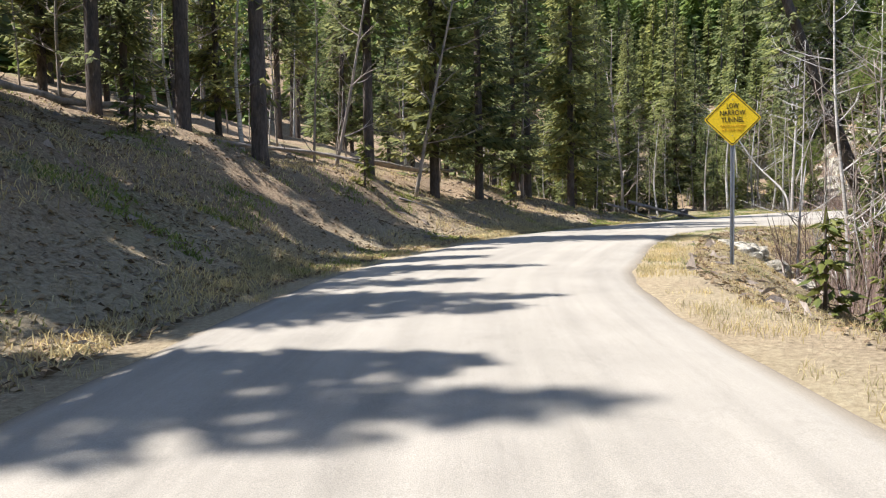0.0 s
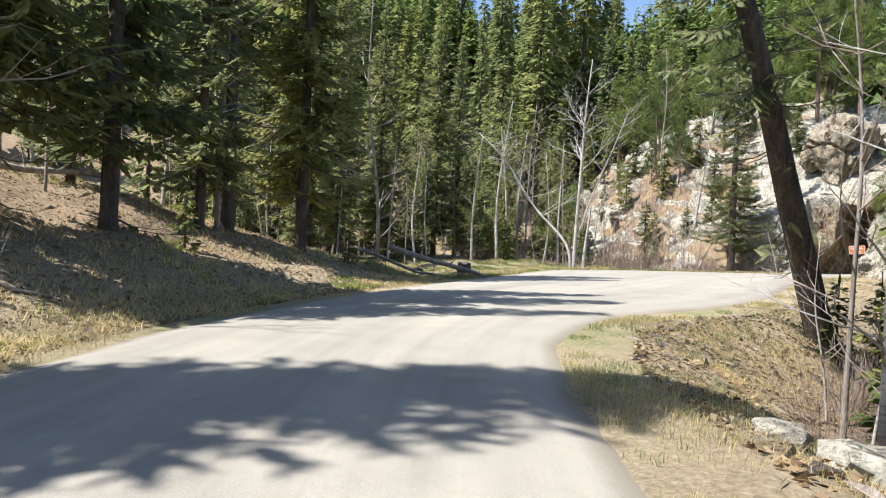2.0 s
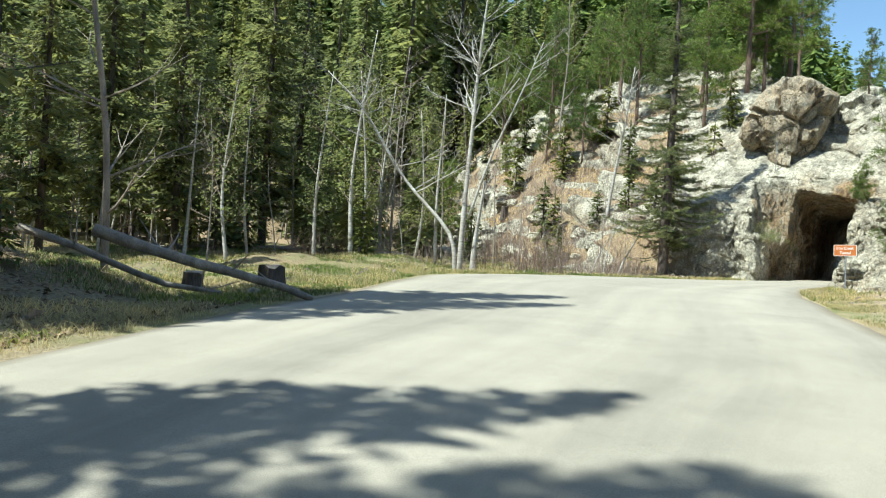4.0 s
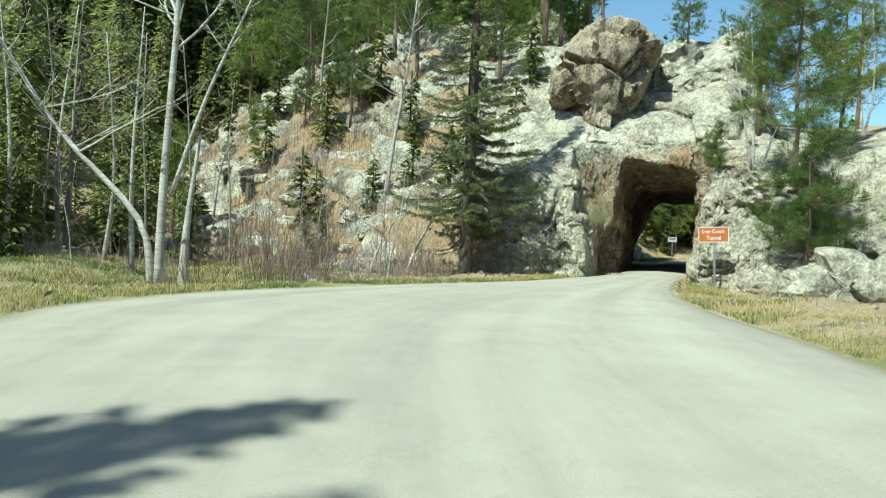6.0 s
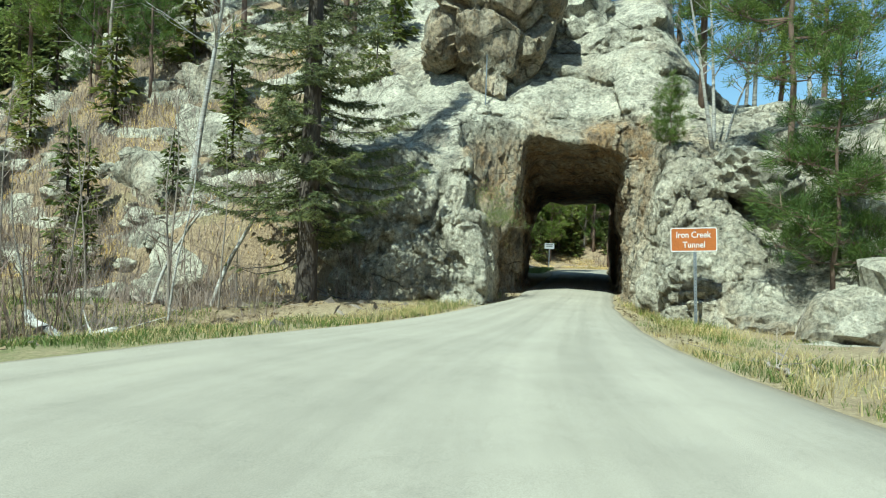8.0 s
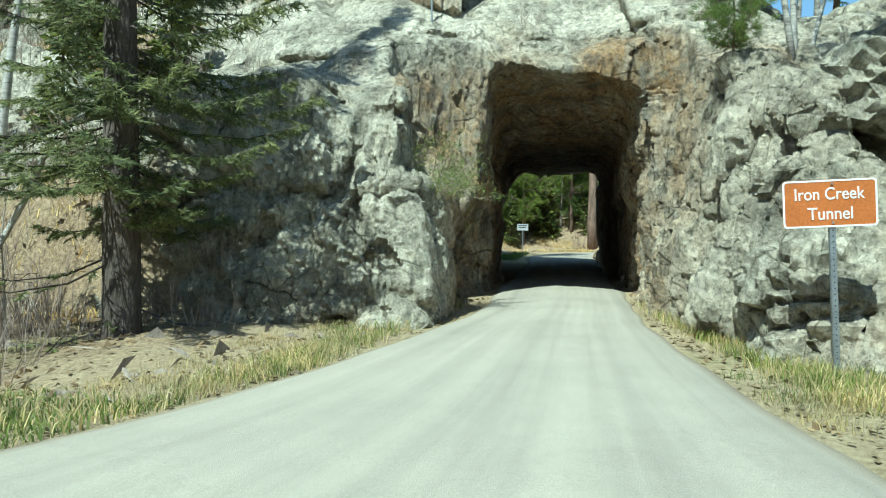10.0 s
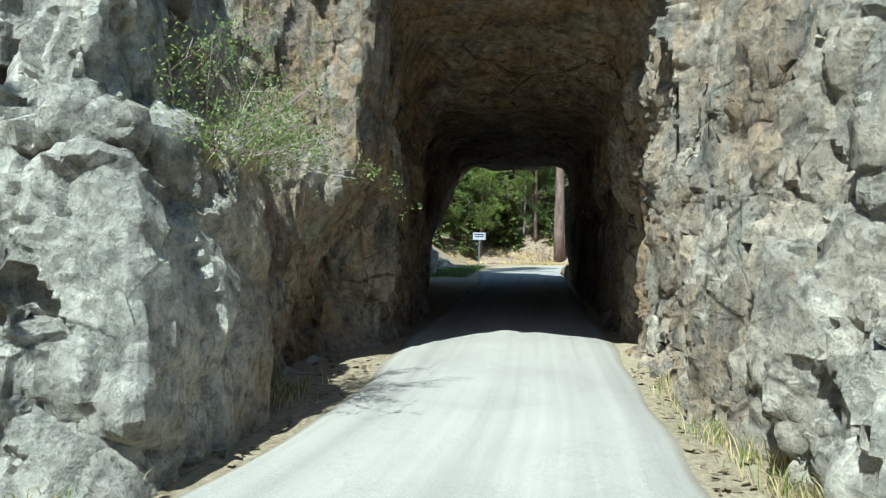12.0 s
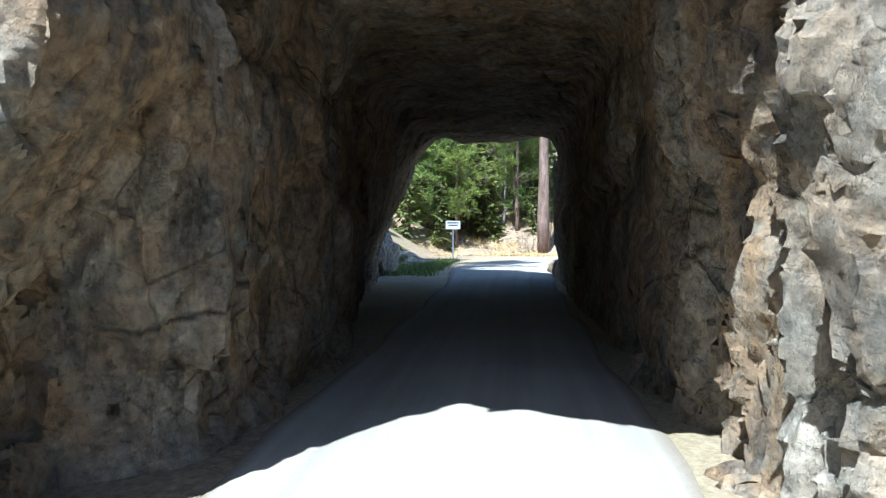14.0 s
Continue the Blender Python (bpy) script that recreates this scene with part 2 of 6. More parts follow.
def birch_mat():
    m, nt, b = node_mat("birch_bark", 0.75)
    n = tex_noise(nt, 3.0, 5, 0.7, stretch=(1.2, 1.2, 9))
    n2 = tex_noise(nt, 1.5, 4)
    r = ramp(nt, n.outputs["Fac"], [(0.30, (0.07, 0.06, 0.05)), (0.40, (0.36, 0.335, 0.295)), (0.6, (0.58, 0.555, 0.50))])
    r2 = ramp(nt, n2.outputs["Fac"], [(0.3, (0.65, 0.6, 0.55)), (0.6, (1, 1, 1))])
    nt.links.new(mix(nt, 1.0, r.outputs[0], r2.outputs[0], "MULTIPLY"), b.inputs["Base Color"])
    bump(nt, b, n.outputs["Fac"], 0.4, 0.01)
    return m


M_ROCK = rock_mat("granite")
M_GROUND = ground_mat()
M_ROAD = road_mat()
M_BARK = simple_mat("spruce_bark", (0.105, 0.085, 0.07), 0.45, 6, 0.95, bumpy=0.9, stretch=(1, 1, 0.25), fine=24)
M_PINEBARK = simple_mat("pine_bark", (0.20, 0.135, 0.10), 0.45, 5, 0.95, bumpy=0.9, stretch=(1, 1, 0.25), fine=22)
M_DEADWOOD = simple_mat("dead_wood", (0.33, 0.28, 0.23), 0.4, 5, 0.9, bumpy=0.5, stretch=(1, 1, 0.3))
M_TWIG = simple_mat("bare_twigs", (0.30, 0.235, 0.19), 0.4, 3, 0.9)
M_REDTWIG = simple_mat("red_osier_twigs", (0.215, 0.15, 0.118), 0.4, 3, 0.85)
M_BIRCH = birch_mat()
M_SPRUCE = foliage_mat("spruce_needles", (0.11, 0.135, 0.065), (0.33, 0.34, 0.15), 0.55)
M_SUNSPRUCE = foliage_mat("sunlit_spruce_needles", (0.11, 0.14, 0.06), (0.34, 0.36, 0.15), 0.5)
M_PINE = foliage_mat("pine_needles", (0.085, 0.135, 0.035), (0.24, 0.30, 0.085), 0.4)
M_YOUNG = foliage_mat("young_spruce_needles", (0.08, 0.11, 0.03), (0.22, 0.23, 0.07), 0.35)
M_STRAW = foliage_mat("dry_grass_blades", (0.46, 0.36, 0.19), (0.82, 0.68, 0.40), 0.5)
M_GREEN = foliage_mat("green_grass_blades", (0.12, 0.17, 0.045), (0.30, 0.35, 0.12), 0.45)
M_LEAF = foliage_mat("fallen_leaves", (0.11, 0.07, 0.04), (0.36, 0.26, 0.16), 0.1)
M_BUD = foliage_mat("spring_leaves", (0.18, 0.22, 0.06), (0.40, 0.44, 0.15), 0.45)
M_ASPEN = foliage_mat("aspen_buds", (0.17, 0.20, 0.06), (0.36, 0.38, 0.14), 0.45)
M_STEEL = simple_mat("galvanised_steel", (0.36, 0.38, 0.40), 0.15, 6, 0.5, 0.8)
M_YELLOW = simple_mat("yellow_sign_sheeting", (0.95, 0.66, 0.015), 0.06, 3, 0.45)
M_BROWN = simple_mat("brown_sign_sheeting", (0.44, 0.14, 0.035), 0.08, 3, 0.5)
M_WHITE = simple_mat("white_sign_sheeting", (0.78, 0.78, 0.75), 0.05, 3, 0.5)
M_WORN = simple_mat("weathered_sign_sheeting", (0.42, 0.43, 0.43), 0.1, 3, 0.6)
M_BLACK = simple_mat("black_lettering", (0.02, 0.02, 0.02), 0.1, 3, 0.6)

# ================= numeric helpers =================
def hash01(ix, iy, iz, seed):
    h = (ix.astype(np.uint32) * np.uint32(374761393) + iy.astype(np.uint32) * np.uint32(668265263) + iz.astype(np.uint32) * np.uint32(2147483647 - 61) + np.uint32(seed * 9176 + 77))
    h = (h ^ (h >> np.uint32(13))) * np.uint32(1274126177)
    h = (h ^ (h >> np.uint32(16))) * np.uint32(2246822519)
    return ((h ^ (h >> np.uint32(15))).astype(np.float32)) / np.float32(4294967295.0)


def vnoise(x, y, z, seed):
    """Smooth lattice noise, -1 to 1."""
    x, y, z = (np.asarray(v, np.float32) for v in (x, y, z))
    fx, fy, fz = np.floor(x), np.floor(y), np.floor(z)
    ix, iy, iz = (f.astype(np.int64).astype(np.int32) for f in (fx, fy, fz))
    u, v, w = x - fx, y - fy, z - fz
    u, v, w = (a * a * (3 - 2 * a) for a in (u, v, w))
    out = 0
    for i in (0, 1):
        for j in (0, 1):
            for k in (0, 1):
                out = out + hash01(ix + i, iy + j, iz + k, seed) * (u if i else 1 - u) * (v if j else 1 - v) * (w if k else 1 - w)
    return out * 2 - 1


def fbm(x, y, z, seed, octaves=4):
    a, s, out = 1.0, 1.0, 0
    for o in range(octaves):
        out = out + a * vnoise(x * s, y * s, z * s, seed + o)
        a, s = a * 0.5, s * 2.03
    return out


def cells(x, y, z, seed):
    """Distance to the nearest and second nearest seed point of a jittered lattice, the nearest one's random number, and a random tilt across it."""
    fx, fy, fz = (np.floor(v).astype(np.int32) for v in (x, y, z))
    f1 = np.full(x.shape, 9.0, np.float32)
    f2, rid, tilt = f1.copy(), np.zeros(x.shape, np.float32), np.zeros(x.shape, np.float32)
    for i in (-1, 0, 1):
        for j in (-1, 0, 1):
            for k in (-1, 0, 1):
                a, b, c = fx + i, fy + j, fz + k
                r = hash01(a, b, c, seed)
                r1, r2 = hash01(a, b, c, seed + 1), hash01(a, b, c, seed + 2)
                ex, ey, ez = a + 0.1 + 0.8 * r - x, b + 0.1 + 0.8 * r1 - y, c + 0.1 + 0.8 * r2 - z
                d = np.sqrt(ex * ex + ey * ey + ez * ez)
                near = d < f1
                f2 = np.where(near, f1, np.minimum(f2, d))
                rid = np.where(near, hash01(a, b, c, seed + 3), rid)
                tilt = np.where(near, (r1 * 7.3 % 1 - 0.5) * ex + (r2 * 5.7 % 1 - 0.5) * ey + (r * 9.1 % 1 - 0.5) * ez, tilt)
                f1 = np.where(near, d, f1)
    return f1, f2, rid, tilt


def smooth(a, b, v):
    t = np.clip((v - a) / (b - a), 0, 1)
    return t * t * (3 - 2 * t)


def seg_dist(px, py, poly):
    """Distance to a polyline, and the y of the nearest point on it."""
    best, by = np.full(px.shape, 1e9), np.zeros(px.shape)
    for (ax, ay), (bx, by_) in zip(poly[:-1], poly[1:]):
        dx, dy = bx - ax, by_ - ay
        t = np.clip(((px - ax) * dx + (py - ay) * dy) / (dx * dx + dy * dy), 0, 1)
        d = np.hypot(px - ax - t * dx, py - ay - t * dy)
        by = np.where(d < best, ay + t * dy, by)
        best = np.minimum(best, d)
    return best, by


def inside(px, py, poly):
    c = np.zeros(px.shape, bool)
    for (ax, ay), (bx, by) in zip(poly, poly[1:] + poly[:1]):
        if ay != by:
            c ^= ((ay > py) != (by > py)) & (px < (bx - ax) * (py - ay) / (by - ay) + ax)
    return c


def spline(pts, n):
    """A smooth curve through the points, n steps between each two."""
    p = [Vector(q).to_3d() for q in pts]
    p = [2 * p[0] - p[1]] + p + [2 * p[-1] - p[-2]]
    out = []
    for k in range(1, len(p) - 2):
        for i in range(n):
            t = i / n
            out.append(0.5 * (2 * p[k] + (p[k + 1] - p[k - 1]) * t + (2 * p[k - 1] - 5 * p[k] + 4 * p[k + 1] - p[k + 2]) * t * t + (3 * p[k] - p[k - 1] - 3 * p[k + 1] + p[k + 2]) * t ** 3))
    return out + [p[-2]]


# ================= plan of the land =================
AX, AY = 0.942, 0.3356            # the tunnel's axis; s runs along it, n to its left


def to_sn(x, y):
    return x * AX + y * AY, -x * AY + y * AX


def from_sn(s, n):
    return s * AX - n * AY, s * AY + n * AX


S_IN, S_OUT = 53.3, 69.4          # the bore's two mouths
N_R, N_L = 29.6, 32.3             # its side walls: 2.7 m apart

EDGE_L = [(-4.5, -60), (-3.6, -25), (-2.9, 0), (-2.3, 10), (-1.4, 14.5), (0.7, 20.6), (3.6, 26.6), (7.6, 32.4), (11.0, 36.6), (14.2, 40.0), (17.0, 43.3), (19.5, 45.8), (22.8, 46.9), (27.0, 46.9), (31.2, 46.6), (35.2, 47.1), from_sn(51.5, 32.2), from_sn(54.5, 32.2), from_sn(60, 32.2), from_sn(65, 32.2), from_sn(70, 32.3), from_sn(75, 32.6), from_sn(80, 31.5), from_sn(84, 28), from_sn(85.5, 22), from_sn(85, 14), from_sn(82, 0)]
EDGE_R = [(1.0, -60), (1.9, -25), (2.2, 0), (2.6, 9.5), (3.8, 14.2), (5.5, 18.9), (7.2, 22.7), (9.2, 25.3), (11.8, 27.1), (15.0, 28.7), (19.0, 31.6), (23.3, 35.5), (26.0, 37.8), (29.2, 40.6), (32.2, 42.6), (36.6, 44.6), from_sn(51.5, 29.75), from_sn(54.5, 29.75), from_sn(60, 29.75), from_sn(65, 29.75), from_sn(70, 29.6), from_sn(74, 29.2), from_sn(77.5, 27.6), from_sn(79.6, 25), from_sn(80.2, 21), from_sn(79.6, 13), from_sn(77, 0)]
NSTEP = 10
ROAD_L, ROAD_R = spline(EDGE_L, NSTEP), spline(EDGE_R, NSTEP)
POLY_L, POLY_R = [(p.x, p.y) for p in ROAD_L], [(p.x, p.y) for p in ROAD_R]
ROAD_POLY = POLY_L + POLY_R[::-1]


def road_z(x, y):
    return np.interp(0.7 * (x + y), [-60, -20, 0, 15, 30, 43, 54, 76, 110], [-1.2, -0.4, 0.0, 0.34, 0.47, 0.63, 0.76, 0.98, 1.1])


TOE = [(40, 110), (35.5, 84), (33.2, 72), (32.2, 64), (32.6, 58), (33.6, 54.5), (34.5, 51), (35.4, 48.7), (35.9, 46), (36.2, 43.7), (35.2, 42.3), (34.6, 40), (34.4, 36), (37, 30), (45, 21), (60, 4), (200, -60), (320, 120), (300, 320), (80, 330), (52, 160)]


def hill(x, y):
    """Height of the rocky ridge over the road's level."""
    q, _ = seg_dist(x, y, TOE + TOE[:1])
    q = np.where(inside(x, y, TOE), q, -q)
    s, n = to_sn(x, y)
    w_mouth = np.where(n > 31.2, smooth(13.5, 4.5, n - 31.2), smooth(4.6, 2.4, 31.2 - n)) * smooth(72, 60, s)
    left = np.interp(q, [-30, 0, 2, 6, 9, 14, 30, 60, 200], [0, 0, 1.5, 5.9, 9.2, 12.6, 18, 25, 34])
    right = np.interp(q, [-30, 0, 1.4, 2.6, 5, 9, 16, 40, 200], [0, 0, 0.9, 2.9, 4.1, 4.8, 5.0, 5.0, 5.0])
    mouth = np.interp(q, [-30, 0, 0.3, 0.8, 2, 3, 4, 6, 8, 10, 12, 30], [0, 0, 1.7, 2.9, 3.2, 3.5, 3.95, 5.6, 7.5, 9.2, 9.9, 10.5])
    side = smooth(29.5, 36.0, n)
    h = right + (left - right) * side
    h = h + (mouth - h) * w_mouth
    h = h + 0.7 * np.exp(-((n - 34.2) / 1.9) ** 2) * smooth(1.2, 3, q) * smooth(9.5, 6.5, q) * w_mouth
    back = np.maximum(0, (S_OUT + 0.1 - s)) * 2.4 + 1.0 * smooth(4, 14, np.abs(n - 31)) + np.maximum(0, n - 40) * 0.9 + np.maximum(0, 24 - n) * 0.2
    back = np.where(s > S_OUT - 3, back, 99)
    return np.minimum(h, back), q


def ground_z(x, y):
    """The whole ground sheet, by numpy arrays."""
    x, y = np.asarray(x, float), np.asarray(y, float)
    dl, yl = seg_dist(x, y, POLY_L)
    dr, yr = seg_dist(x, y, POLY_R)
    on = inside(x, y, ROAD_POLY)
    d = np.where(on, -np.minimum(dl, dr), np.minimum(dl, dr))
    leftside = dl < dr
    zr = road_z(x, y)
    lump = 0.22 * fbm(x * 0.35, y * 0.35, 0 * x, 3, 3) + 0.07 * vnoise(x * 1.7, y * 1.7, 0 * x, 9)
    out = smooth(0.3, 2.5, d)
    # cut bank and wooded slope on the outer side of the bend
    fade = np.interp(yl, [10, 20, 27, 31, 34, 37, 42], [1.15, 0.9, 0.62, 0.58, 0.45, 0.23, 0.0])
    hang = np.interp(yl, [28, 37, 43], [1.0, 0.8, 0.0])
    bank = fade * (2.5 * smooth(0.5, 6.0, d + 0.5 * vnoise(x * 0.3, y * 0.3, 0 * x, 5)) + 0.0) + hang * 0.27 * np.clip(d - 4.5, 0, 28) + np.maximum(0, 1 - fade) * (-0.25 * smooth(0.4, 3, d))
    bank = bank + 0.16 * np.maximum(0, d - 32) * smooth(0, 40, y + 0 * x)
    far = 0.46 * np.maximum(0, y - 74) * smooth(95, 55, x) + 0.12 * np.maximum(0, -x - 30)
    left = bank + 0.3 * smooth(49, 64, y) * smooth(31, 24, x)
    # the inner side falls into a small gully, then climbs
    gully = smooth(36, 30, yr) * smooth(-20, 4, yr)
    right = -gully * 1.9 * smooth(0.7, 5.2, d) + 0.14 * np.maximum(0, d - 12)
    right = np.minimum(right, 16)
    off = np.where(leftside, left, right)
    s, n = to_sn(x, y)
    h, q = hill(x, y)
    # past the far mouth: a bank across the road
    beyond = 0.42 * np.maximum(0, s - 86.3) + 0.55 * np.maximum(0, n - 33.6) * smooth(69.5, 73, s) * smooth(52, 43, n)
    beyond = np.where(s > 70, np.minimum(beyond, 8), 0)
    z = zr - 0.035 - 0.10 * smooth(0.0, -0.7, d) + np.where(d > 0, off + out * lump, 0) * np.where(q > -2, smooth(0, -2, q), 1)
    soil = h - 0.35 * smooth(0, 2, q) + beyond
    z = z + np.where(d > 0, np.maximum(soil, np.minimum(far, 32)), 0)
    # under the rock around the bore the soil stays low
    core = smooth(6.0, 4.5, np.abs(n - 30.9)) * smooth(45, 47.5, s) * smooth(73, 71, s)
    z = z * (1 - core) + (zr - 0.056) * core
    return z


# ================= mesh helpers =================
class Acc:
    """Collects vertices and faces of one mesh."""

    def __init__(self):
        self.v, self.f = [], []

    def face(self, *pts):
        k = len(self.v)
        self.v.extend(tuple(p) for p in pts)
        self.f.append(tuple(range(k, k + len(pts))))

    def tube(self, pts, radii, sides=6, cap=True):
        pts = [Vector(p) for p in pts]
        k0 = len(self.v)
        for i, p in enumerate(pts):
            d = (pts[min(i + 1, len(pts) - 1)] - pts[max(i - 1, 0)]).normalized()
            u = d.orthogonal().normalized() if abs(d.z) < 0.9 else (Vector((1, 0, 0)) - d * d.x).normalized()
            w = d.cross(u)
            for j in range(sides):
                a = 2 * math.pi * j / sides
                self.v.append(tuple(p + radii[i] * (math.cos(a) * u + math.sin(a) * w)))
        for i in range(len(pts) - 1):
            for j in range(sides):
                a, b = k0 + i * sides + j, k0 + i * sides + (j + 1) % sides
                self.f.append((a, b, b + sides, a + sides))
        if cap:
            self.f.append(tuple(k0 + j for j in range(sides))[::-1])
            self.f.append(tuple(k0 + (len(pts) - 1) * sides + j for j in range(sides)))

    def mesh(self, name, material, smooth_shade=False):
        me = bpy.data.meshes.new(name)
        me.from_pydata(self.v, [], self.f)
        me.materials.append(material)
        if smooth_shade:
            me.polygons.foreach_set("use_smooth", [True] * len(me.polygons))
        me.update()
        return me


def np_mesh(name, verts, faces, material, smooth_shade=True):
    """A mesh from numpy arrays; all faces have the same number of corners."""
    me = bpy.data.meshes.new(name)
    n, k = len(faces), faces.shape[1]
    me.vertices.add(len(verts))
    me.vertices.foreach_set("co", np.ascontiguousarray(verts, np.float32).ravel())
    me.loops.add(n * k)
    me.loops.foreach_set("vertex_index", np.ascontiguousarray(faces, np.int32).ravel())
    me.polygons.add(n)
    me.polygons.foreach_set("loop_start", np.arange(n, dtype=np.int32) * k)
    me.polygons.foreach_set("use_smooth", np.full(n, smooth_shade))
    me.materials.append(material)
    me.update(calc_edges=True)
    me.validate()
    return me


def empty(name, label, category, group="", at=(0, 0, 0)):
    ob = tagged(new(name), label, category, group)
    ob.location = at
    return ob


def part(name, me, parent, label=""):
    ob = new(name, me)
    ob.parent = parent
    if label:
        ob["label"] = label
    return ob


# ================= ground sheet =================
def axis(a, b, step, lo, hi):
    mid = list(np.arange(a, b, step))
    up, w, v = [], step, b
    while v < hi:
        up.append(v)
        w *= 1.12
        v += w
    down, w, v = [], step, a - step
    while v > lo:
        down.append(v)
        w *= 1.12
        v -= w
    return np.array(down[::-1] + mid + up)


gx_, gy_ = axis(-14, 62, 0.32, -900, 900), axis(-4, 82, 0.32, -900, 900)
GX, GY = np.meshgrid(gx_, gy_, indexing="ij")
GZ = ground_z(GX, GY)
nx, ny = GX.shape
idx = np.arange(nx * ny).reshape(nx, ny)
quads = np.stack([idx[:-1, :-1], idx[1:, :-1], idx[1:, 1:], idx[:-1, 1:]], -1).reshape(-1, 4)
GD = np.where(inside(GX, GY, ROAD_POLY), 0, np.minimum(seg_dist(GX, GY, POLY_L)[0], seg_dist(GX, GY, POLY_R)[0]))
lush = smooth(40, 44, GY) * smooth(66, 61, GY) * smooth(8, 12, GX) * smooth(31, 27, GX) * (0.75 + 0.25 * vnoise(GX * 0.4, GY * 0.4, 0 * GX, 13))
lush = np.maximum(lush, 0.9 * smooth(1.5, 0.2, GD) * smooth(18, 24, GY) * smooth(48, 44, GY) * smooth(-0.3, 0.4, vnoise(GX * 0.8, GY * 0.8, 0 * GX, 14)))
dry = smooth(3.8, 1.2, GD) * (0.7 + 0.3 * vnoise(GX * 0.9, GY * 0.9, 0 * GX, 16))
ground = tagged(new("ground", np_mesh("ground", np.stack([GX, GY, GZ], -1).reshape(-1, 3), quads, M_GROUND)),
                "forest floor of needle litter, dry straw grass and green patches", "ground", kind="structure")

for nm, val in (("lush", lush), ("dry", dry)):
    ground.data.attributes.new(nm, "FLOAT", "POINT").data.foreach_set("value", np.clip(val, 0, 1).astype(np.float32).ravel())



def gz(x, y):
    """Height of the ground sheet at one place."""
    i = int(np.clip(np.searchsorted(gx_, x) - 1, 0, len(gx_) - 2))
    j = int(np.clip(np.searchsorted(gy_, y) - 1, 0, len(gy_) - 2))
    u, v = (x - gx_[i]) / (gx_[i + 1] - gx_[i]), (y - gy_[j]) / (gy_[j + 1] - gy_[j])
    return float((GZ[i, j] * (1 - u) + GZ[i + 1, j] * u) * (1 - v) + (GZ[i, j + 1] * (1 - u) + GZ[i + 1, j + 1] * u) * v)


# ================= road =================
ACROSS = 14
rv, rf_, ruv = [], [], []
run = 0.0
for k, (l, r) in enumerate(zip(ROAD_L, ROAD_R)):
    if k:
        run += ((l + r) / 2 - (ROAD_L[k - 1] + ROAD_R[k - 1]) / 2).length
    for j in range(ACROSS + 1):
        f = j / ACROSS
        p = l.lerp(r, f)
        wob = 0.05 * math.sin(run * 0.9 + 3 * math.sin(run * 0.23)) + 0.02 * math.sin(run * 3.1 + j) if j in (0, ACROSS) else 0
        p = p + (l - r).normalized() * wob * (1 if j == 0 else -1)
        rv.append((p.x, p.y, float(road_z(p.x, p.y)) + 0.035 * (1 - (2 * f - 1) ** 2) - (0.045 if j in (0, ACROSS) else 0)))
        ruv.append((f, run / 6))
m1 = ACROSS + 1
rf_ = np.array([(k * m1 + j, k * m1 + j + 1, (k + 1) * m1 + j + 1, (k + 1) * m1 + j) for k in range(len(ROAD_L) - 1) for j in range(ACROSS)])
road_me = np_mesh("road", np.array(rv), rf_, M_ROAD)
uvl = road_me.uv_layers.new(name="UVMap")
uvl.data.foreach_set("uv", np.array(ruv, np.float32)[rf_.ravel()].ravel())
tagged(new("road", road_me), "sun-bleached pale grey asphalt road curving to the tunnel", "road", kind="structure")


# ================= rock ridge with the bore =================
def surface_nets(F, origin, h):
    """Quads on the zero level of F; negative is solid."""
    ins = F < 0
    dims = np.array(F.shape) - 1
    ids, pos, quads_ = [], [], []
    for ax in range(3):
        lo = [slice(None)] * 3
        hi = [slice(None)] * 3
        lo[ax], hi[ax] = slice(0, -1), slice(1, None)
        cross = ins[tuple(lo)] != ins[tuple(hi)]
        e = np.argwhere(cross)
        a = F[tuple(lo)][cross]
        b = F[tuple(hi)][cross]
        p = e.astype(np.float32)
        p[:, ax] += a / (a - b)
        o1, o2 = (ax + 1) % 3, (ax + 2) % 3
        ring = []
        for d1, d2 in ((-1, -1), (0, -1), (0, 0), (-1, 0)):
            c = e.copy()
            c[:, o1] += d1
            c[:, o2] += d2
            ok = ((c >= 0) & (c < dims)).all(1)
            lin = np.where(ok, (c[:, 0] * dims[1] + c[:, 1]) * dims[2] + c[:, 2], -1)
            ids.append(lin[ok])
            pos.append(p[ok])
            ring.append(lin)
        q = np.stack(ring, 1)
        q = np.where((a > 0)[:, None], q[:, ::-1], q)
        quads_.append(q[(q >= 0).all(1)])
    ids, pos = np.concatenate(ids), np.concatenate(pos)
    u, inv = np.unique(ids, return_inverse=True)
    cnt = np.bincount(inv)
    verts = np.stack([np.bincount(inv, pos[:, k]) / cnt for k in range(3)], 1) * h + np.array(origin)
    return verts, np.searchsorted(u, np.concatenate(quads_))


